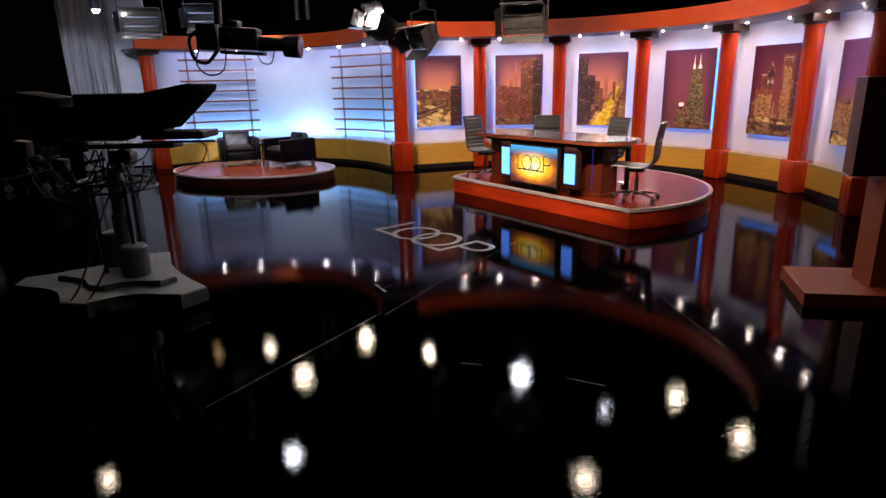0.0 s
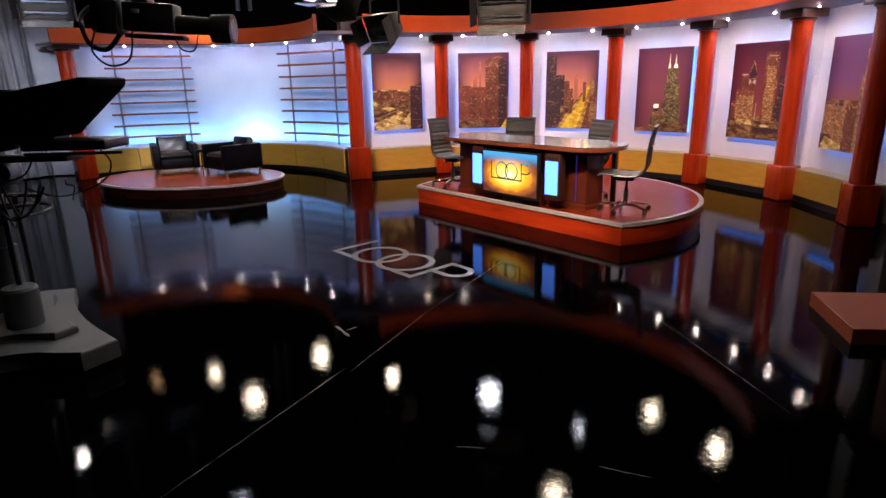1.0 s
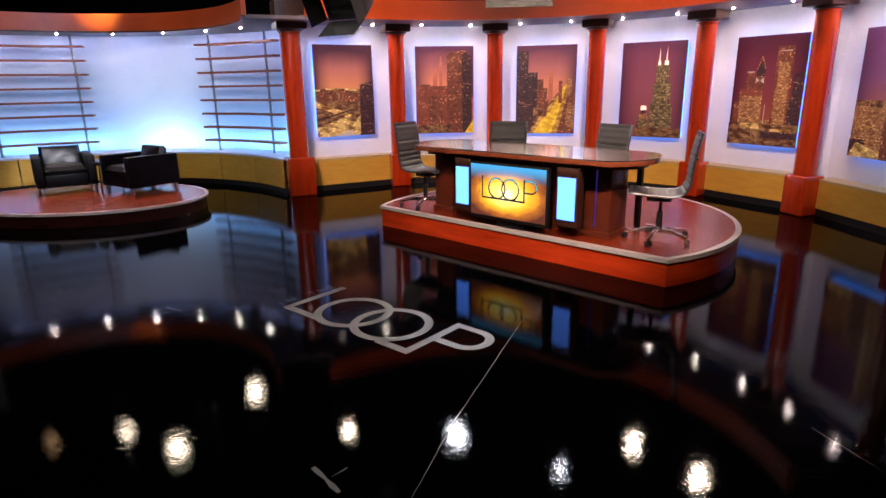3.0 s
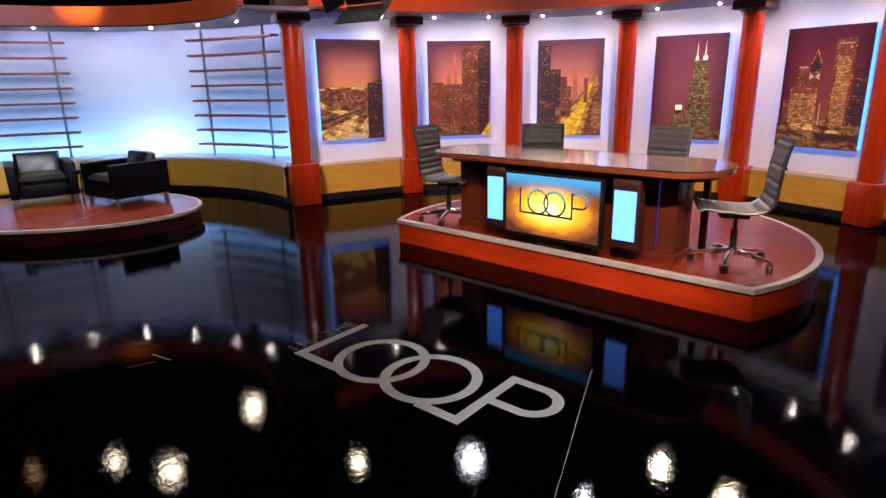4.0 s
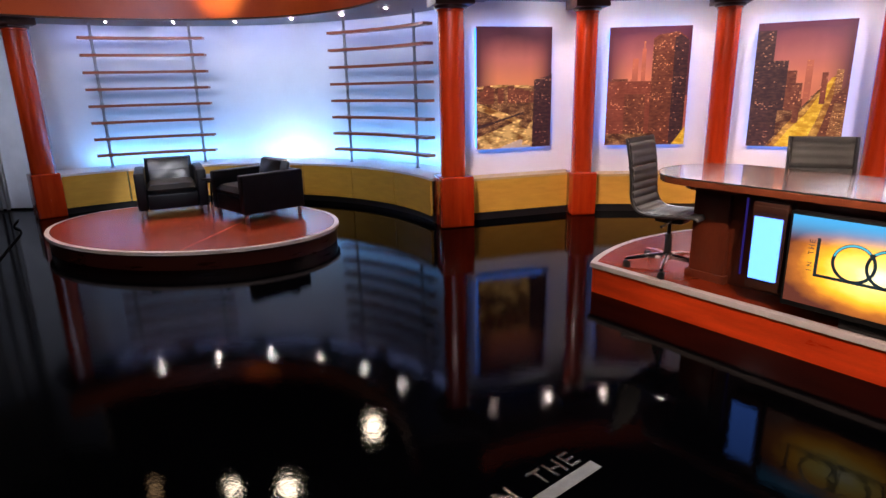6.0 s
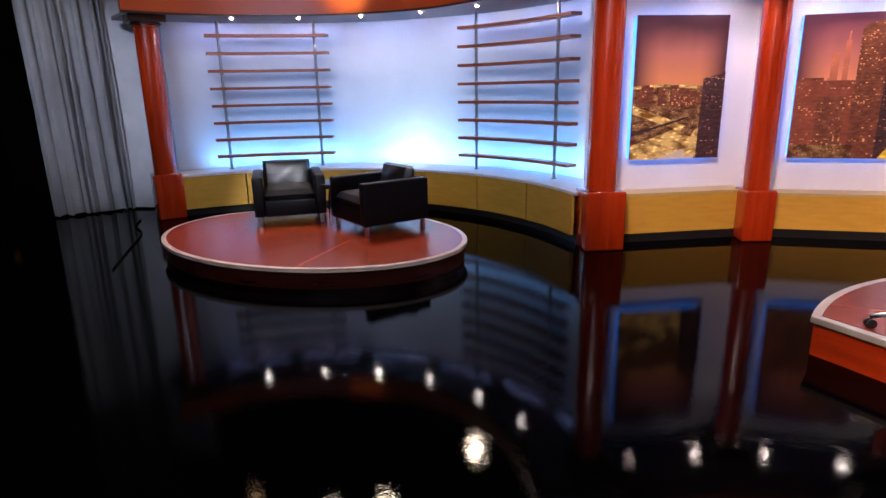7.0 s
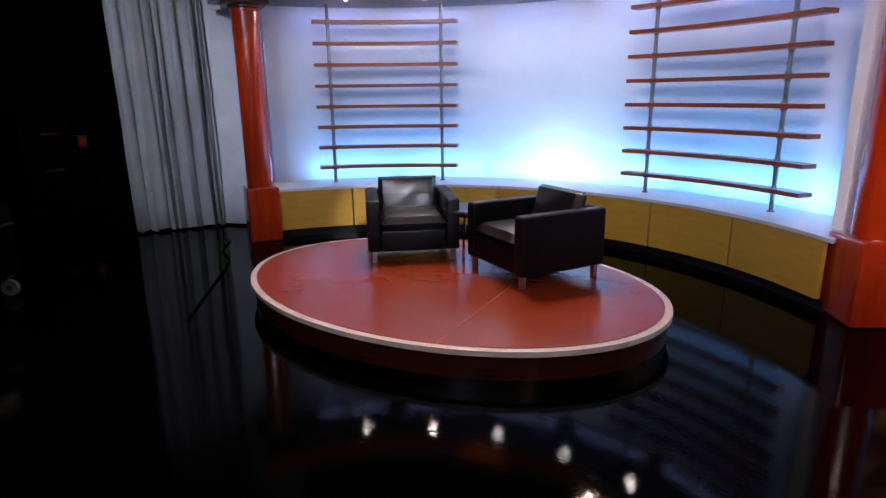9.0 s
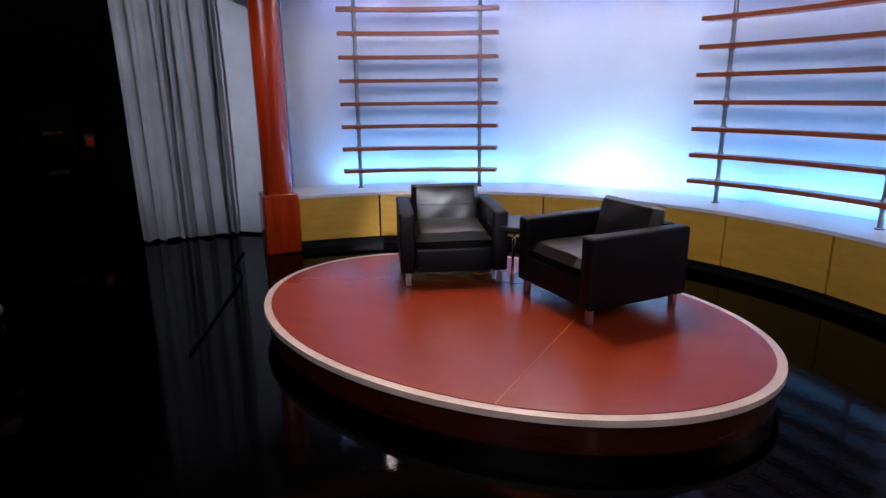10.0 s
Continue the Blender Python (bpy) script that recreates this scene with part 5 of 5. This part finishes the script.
cam_part("cable", lambda b: tube(b, catmull([(-0.24, -0.08, -0.05), (-0.27, -0.09, -0.18), (-0.18, -0.09, -0.26), (-0.06, -0.09, -0.22), (-0.04, -0.07, -0.06)], 8), 0.006, 8))
cam_part("cable", lambda b: tube(b, catmull([(0.20, -0.06, -0.09), (0.24, -0.07, -0.15), (0.31, -0.07, -0.15), (0.33, -0.05, -0.06)], 8), 0.005, 8))


# ---- pedestal camera with prompter ----
ob = thing("pedestal_camera", "studio camera with a prompter hood on a grey wheeled pedestal", "camera")
PX0, PY0 = -2.20, 4.50


def ped(name, fill, material=M_BLKPL, label="", parent=None):
    bm = bmesh.new()
    fill(bm)
    return part(name, bm, material, parent or ob, label)


def base_outline():
    tips = [(-1.33, 4.08), (-2.40, 5.22), (-3.14, 4.22), (-2.20, 3.72)]
    pts = []
    c = Vector((PX0, PY0))
    for i, tp in enumerate(tips):
        tp = Vector(tp)
        nx = Vector(tips[(i + 1) % 4])
        d = (tp - c).normalized()
        s = Vector((-d.y, d.x)) * 0.13
        pts += [tp - s, tp + s]
        d2 = (nx - c).normalized()
        s2 = Vector((-d2.y, d2.x)) * 0.13
        a, b = tp + s, nx - s2
        mid = (a + b) / 2
        inn = mid + (c - mid) * 0.42
        for k in (0.2, 0.35, 0.5, 0.65, 0.8):
            pts.append((1 - k) ** 2 * a + 2 * k * (1 - k) * inn + k * k * b)
    return pts


ped("base", lambda b: prism(b, base_outline(), 0.045, 0.17, 0.02), M_GREYPL, "grey enamelled base")
ped("base_cover", lambda b: prism(b, [Vector((PX0, PY0)) + (p - Vector((PX0, PY0))) * 0.62 for p in base_outline()], 0.168, 0.22, 0.02), M_GREYPL)
for x, y, yaw in ((-1.47, 3.985, 8), (-2.03, 3.80, 25), (-2.36, 3.80, -25), (-3.02, 4.09, -20), (-1.46, 4.215, 20)):
    ped("caster_slot", lambda b: box(b, 0.14, 0.05, 0.045, (x, y, 0.075), pose(0, 0, 0, 0, 0, yaw), 0.012))
for x, y in ((-1.50, 4.12), (-2.20, 3.94), (-2.96, 4.26), (-2.38, 5.02)):
    ped("wheel", lambda b: cyl(b, 0.05, 0.06, (x, y, 0.05), None, 18, pose(0, 0, 0, 90, 0, 30)), M_BLKPL, "black caster wheel")
for x, y, r, z in ((-2.02, 4.34, 0.115, 0.50), (-2.42, 4.62, 0.10, 0.55)):
    ped("column_foot", lambda b: lathe(b, [(r, 0.215), (r, z - 0.02), (r - 0.015, z)], 28, (x, y, 0)), M_GREYPL)
ped("column", lambda b: (cyl(b, 0.085, 0.5, (-2.2, 4.5, 0.5), None, 28), cyl(b, 0.065, 0.45, (-2.2, 4.5, 0.92), None, 28)), M_GREYPL, "grey telescopic column")
for dx, dy in ((0.16, -0.12), (-0.14, -0.14), (0.02, 0.18)):
    ped("rod", lambda b: rod(b, (-2.2 + dx, 4.5 + dy, 0.20), (-2.2 + dx, 4.5 + dy, 1.08), 0.018, 10))
ped("steering_ring", lambda b: tube(b, [(-2.2 + 0.30 * math.cos(a), 4.5 + 0.30 * math.sin(a), 1.06) for a in [2 * math.pi * i / 28 for i in range(29)]], 0.017, 8), M_BLKPL, "black steering ring")
ped("pan_head", lambda b: (cyl(b, 0.11, 0.05, (-2.1, 4.45, 1.17), None, 24), box(b, 0.20, 0.16, 0.14, (-2.05, 4.45, 1.27), None, 0.03), cyl(b, 0.07, 0.22, (-2.0, 4.42, 1.29), None, 20, pose(0, 0, 0, 90, 0, 20))), M_GREYPL, "grey pan and tilt head")
ped("cradle", lambda b: box(b, 0.9, 0.20, 0.04, (-1.95, 4.4, 1.38), pose(0, 0, 0, 0, 0, 5), 0.01))
ped("camera_body", lambda b: (box(b, 0.62, 0.22, 0.30, (-2.2, 4.36, 1.58), pose(0, 0, 0, 0, 0, 5), 0.03), box(b, 0.50, 0.16, 0.10, (-2.05, 4.36, 1.77), pose(0, 0, 0, 0, 0, 5), 0.02)), M_BLACK)
ped("viewfinder", lambda b: box(b, 0.34, 0.30, 0.26, (-2.62, 4.34, 1.70), pose(0, 0, 0, 0, 10, 5), 0.03), M_BLACK)
ped("lens", lambda b: cyl(b, 0.10, 0.4, (-1.75, 4.40, 1.56), None, 24, pose(0, 0, 0, 0, 90, 5)))
ped("prompter_monitor", lambda b: box(b, 0.52, 0.34, 0.06, (-1.42, 4.36, 1.475), pose(0, 0, 0, 0, 0, 6), 0.012))
ped("prompter_arm", lambda b: box(b, 0.60, 0.02, 0.018, (-1.36, 4.22, 1.425), pose(0, 0, 0, 0, 0, 6), 0.003))


def hood(b):
    # tapered hood: its mouth leans forward over the glass
    prof = [(-1.80, 1.52), (-1.54, 1.52), (-1.18, 1.83), (-1.17, 1.875), (-1.22, 1.885), (-1.72, 1.80), (-1.84, 1.74)]
    lo = [b.verts.new((x, 4.18 + 0.05 * (x + 1.5), z)) for x, z in prof]
    hi = [b.verts.new((x, 4.60 + 0.05 * (x + 1.5), z)) for x, z in prof]
    b.faces.new(lo), b.faces.new(hi[::-1])
    for i in range(len(prof)):
        b.faces.new((lo[i], hi[i], hi[(i + 1) % len(prof)], lo[(i + 1) % len(prof)]))
    bmesh.ops.bevel(b, geom=b.edges[:], offset=0.01, segments=2, profile=0.5, affect="EDGES")


ped("prompter_hood", hood, M_BLACK, "black cloth prompter hood")
for k in range(7):
    rng = random.Random(30 + k)
    a = Vector((rng.uniform(-2.7, -1.6), rng.uniform(4.1, 4.3), rng.uniform(1.15, 1.4)))
    b2 = Vector((rng.uniform(-2.9, -1.8), rng.uniform(4.05, 4.3), rng.uniform(0.95, 1.3)))
    sag = (a + b2) / 2 - Vector((0, 0.06, rng.uniform(0.1, 0.32)))
    ped("cable", lambda b: tube(b, catmull([a, a + (sag - a) * 0.5 - Vector((0, 0, 0.05)), sag, b2 + (sag - b2) * 0.4 - Vector((0, 0, 0.04)), b2], 6), 0.007, 6))
ped("cable", lambda b: tube(b, catmull([(-1.20, 4.24, 1.45), (-1.14, 4.24, 1.36), (-1.22, 4.24, 1.24), (-1.50, 4.24, 1.15), (-1.75, 4.26, 1.20)], 8), 0.005, 6))
ped("hanging_cable", lambda b: tube(b, catmull([(-2.05, 4.25, 1.05), (-2.12, 4.10, 0.75), (-2.20, 3.86, 0.30), (-2.28, 3.76, 0.12), (-2.20, 3.74, 0.05), (-2.06, 3.90, 0.30), (-2.02, 4.12, 0.60)], 8), 0.008, 6))
for k in range(11):
    rng = random.Random(70 + k)
    a = Vector((rng.uniform(-2.95, -1.75), rng.uniform(4.12, 4.34), rng.uniform(1.20, 1.46)))
    b2 = a + Vector((rng.uniform(0.18, 0.5), rng.uniform(-0.05, 0.05), rng.uniform(-0.12, 0.06)))
    low = (a + b2) / 2 - Vector((0, 0.04, rng.uniform(0.14, 0.30)))
    ped("cable", lambda b: tube(b, catmull([a, (a * 2 + low) / 3 - Vector((0, 0, 0.06)), low, (b2 * 2 + low) / 3 - Vector((0, 0, 0.05)), b2], 6), rng.uniform(0.005, 0.010), 6))
for x, z, w, h in ((-2.55, 1.50, 0.16, 0.12), (-2.30, 1.40, 0.20, 0.09), (-2.78, 1.38, 0.12, 0.14), (-2.45, 1.24, 0.10, 0.10)):
    ped("control_box", lambda b: box(b, w, 0.10, h, (x, 4.20, z), pose(0, 0, 0, 4, 6, 5), 0.012))
for x, z in ((-2.60, 1.31), (-2.36, 1.22), (-1.86, 1.24), (-2.72, 1.20)):
    ped("knob", lambda b: cyl(b, 0.028, 0.035, (x, 4.13, z), None, 16, pose(0, 0, 0, 80, 0, 10)), M_GREYPL, "grey control knob")
ped("bumper_rail", lambda b: tube(b, [(-2.2 + 0.34 * math.cos(a), 4.5 + 0.34 * math.sin(a), 0.99) for a in [2 * math.pi * i / 28 for i in range(29)]], 0.012, 8))
ped("pan_bar", lambda b: (rod(b, (-2.15, 4.35, 1.27), (-2.95, 4.10, 1.12), 0.014, 10), cyl(b, 0.022, 0.14, (-2.98, 4.09, 1.11), None, 12, pose(0, 0, 0, 0, 80, 17))))


# ---- kiosk ----
ob = thing("presenter_kiosk", "cherry presenter kiosk with a dark upright screen", "kiosk")
bm = bmesh.new()
prism(bm, [(3.76, 4.50), (5.30, 4.41), (5.45, 5.16), (3.88, 5.25)], 0.0, 0.115, 0.006)
part("plinth", bm, M_CHERRY, ob, "cherry plinth", False)
bm = bmesh.new()
prism(bm, [(4.34, 4.68), (5.06, 4.61), (5.10, 4.88), (4.335, 4.96)], 0.116, 1.03, 0.006)
part("pedestal", bm, M_CHERRY, ob, "cherry pedestal", False)
bm = bmesh.new()
prism(bm, [(4.12, 4.79), (5.20, 4.68), (5.24, 4.92), (4.16, 5.03)], 1.031, 1.81, 0.01)
scb = part("screen_case", bm, M_DARKWOOD, ob, "dark cherry screen case", False)
bm = bmesh.new()
box(bm, 0.88, 0.012, 0.62, (4.68, 4.725, 1.45), pose(0, 0, 0, 0, 0, -5.5), 0.003)
part("screen", bm, M_DARKGLASS, scb, "dark glass screen", False)

# ---- floor seams and scuffs ----
M_SEAM = surface("pale_floor_seam", (0.003, 0.003, 0.003), (0.015, 0.015, 0.014), 30, 0.5, 0.2)
ob = thing("floor_seam", "worn pale seam and tape marks across the black floor", "floor marking")
SEAMS = [((-0.42, 2.55), (0.30, 4.12), 0.006), ((0.34, 4.07), (0.74, 5.05), 0.007), ((0.75, 5.08), (1.43, 6.50), 0.006), ((0.079, 4.812), (0.221, 4.619), 0.036), ((0.172, 4.731), (0.241, 4.792), 0.013),
         ((1.05, 3.25), (1.20, 3.24), 0.007), ((1.75, 3.10), (1.98, 3.02), 0.006), ((-1.50, 6.87), (-1.355, 6.945), 0.010), ((-1.41, 7.06), (-1.25, 6.95), 0.012), ((2.6, 4.9), (2.9, 3.6), 0.005)]
for k, (a, b, w) in enumerate(SEAMS):
    bm = bmesh.new()
    a, b = Vector((*a, 0)), Vector((*b, 0))
    d = (b - a).normalized()
    nn = Vector((-d.y, d.x, 0))
    rng = random.Random(k)
    n = max(3, int((b - a).length / 0.05))
    rows = []
    for i in range(n + 1):
        p = a + (b - a) * i / n + nn * rng.uniform(-0.002, 0.002) + Vector((0, 0, 0.0008))
        ww = w / 2 * rng.uniform(0.35, 1.0)
        rows.append((bm.verts.new(p - nn * ww), bm.verts.new(p + nn * ww)))
    for p, q in zip(rows, rows[1:]):
        bm.faces.new((p[0], q[0], q[1], p[1]))
    part("seam", bm, M_SEAM, ob, "", False)

# ---- things on the dark west wall ----
M_REDGLOW = glow("red_sign_light", (0.25, 0.015, 0.01), 0.03)
ob = thing("red_sign", "small dim red indicator sign on the dark wall", "sign", "", pose(-10.94, 13.3, 1.0, 0, 0, 90))
bm = bmesh.new()
box(bm, 0.16, 0.05, 0.20, (0, 0, 0), None, 0.008)
part("case", bm, M_BLKPL, ob)
bm = bmesh.new()
box(bm, 0.11, 0.006, 0.12, (0, -0.029, 0), None, 0.002)
part("lit_face", bm, M_REDGLOW, ob, "dim red face")
ob = thing("equipment_rack", "black equipment rack standing against the dark wall", "rack", "", pose(-10.55, 12.35, 0, 0, 0, 90))
bm = bmesh.new()
box(bm, 0.7, 0.6, 1.5, (0, 0, 0.75), None, 0.015)
part("case", bm, M_BLACK, ob)
for z, mt in ((0.70, M_BLKPL), (1.18, M_RISER2)):
    bm = bmesh.new()
    box(bm, 0.26, 0.012, 0.045, (0.05, -0.308, z), None, 0.003)
    part("front_plate", bm, mt, ob)
bm = bmesh.new()
box(bm, 0.012, 0.30, 0.34, (-10.95, 11.6, 2.45), None, 0.002)
tagged(part("wall_notice", bm, M_TRIM, None, ""), "white paper notice pinned to the dark wall", "notice")

# ---- cable on the floor by the drape ----
ob = thing("floor_cable", "black cable lying on the glossy floor by the drape", "cable")
bm = bmesh.new()
tube(bm, catmull([(-7.25, 12.35, 0.012), (-6.97, 11.95, 0.012), (-6.61, 11.66, 0.012), (-6.11, 10.90, 0.012), (-5.71, 10.28, 0.012)], 10), 0.008, 8)
part("cable", bm, M_BLACK, ob)

# ---- wheeled case in the dark ----
ob = thing("flight_case", "black wheeled flight case with grey castors", "case", "", pose(-7.93, 9.89, 0, 0, 0, 8))
bm = bmesh.new()
box(bm, 0.86, 0.56, 0.62, (0, 0, 0.50), None, 0.02)
body = part("body", bm, M_BLACK, ob, "black case body")
bm = bmesh.new()
box(bm, 0.87, 0.57, 0.02, (0, 0, 0.62), None, 0.004)
part("edge_band", bm, M_KICK, body)
for sx in (-1, 1):
    for sy in (-1, 1):
        bm = bmesh.new()
        cyl(bm, 0.07, 0.035, (sx * 0.36, sy * 0.20, 0.07), None, 20, pose(0, 0, 0, 90, 0, 20))
        wheel = part("castor", bm, M_GREYPL, ob, "grey castor wheel")
        bm = bmesh.new()
        cyl(bm, 0.022, 0.05, (sx * 0.36, sy * 0.20, 0.07), None, 12, pose(0, 0, 0, 90, 0, 20))
        box(bm, 0.07, 0.07, 0.03, (sx * 0.36, sy * 0.20, 0.175), None, 0.004)
        part("fork", bm, M_BLKPL, wheel)
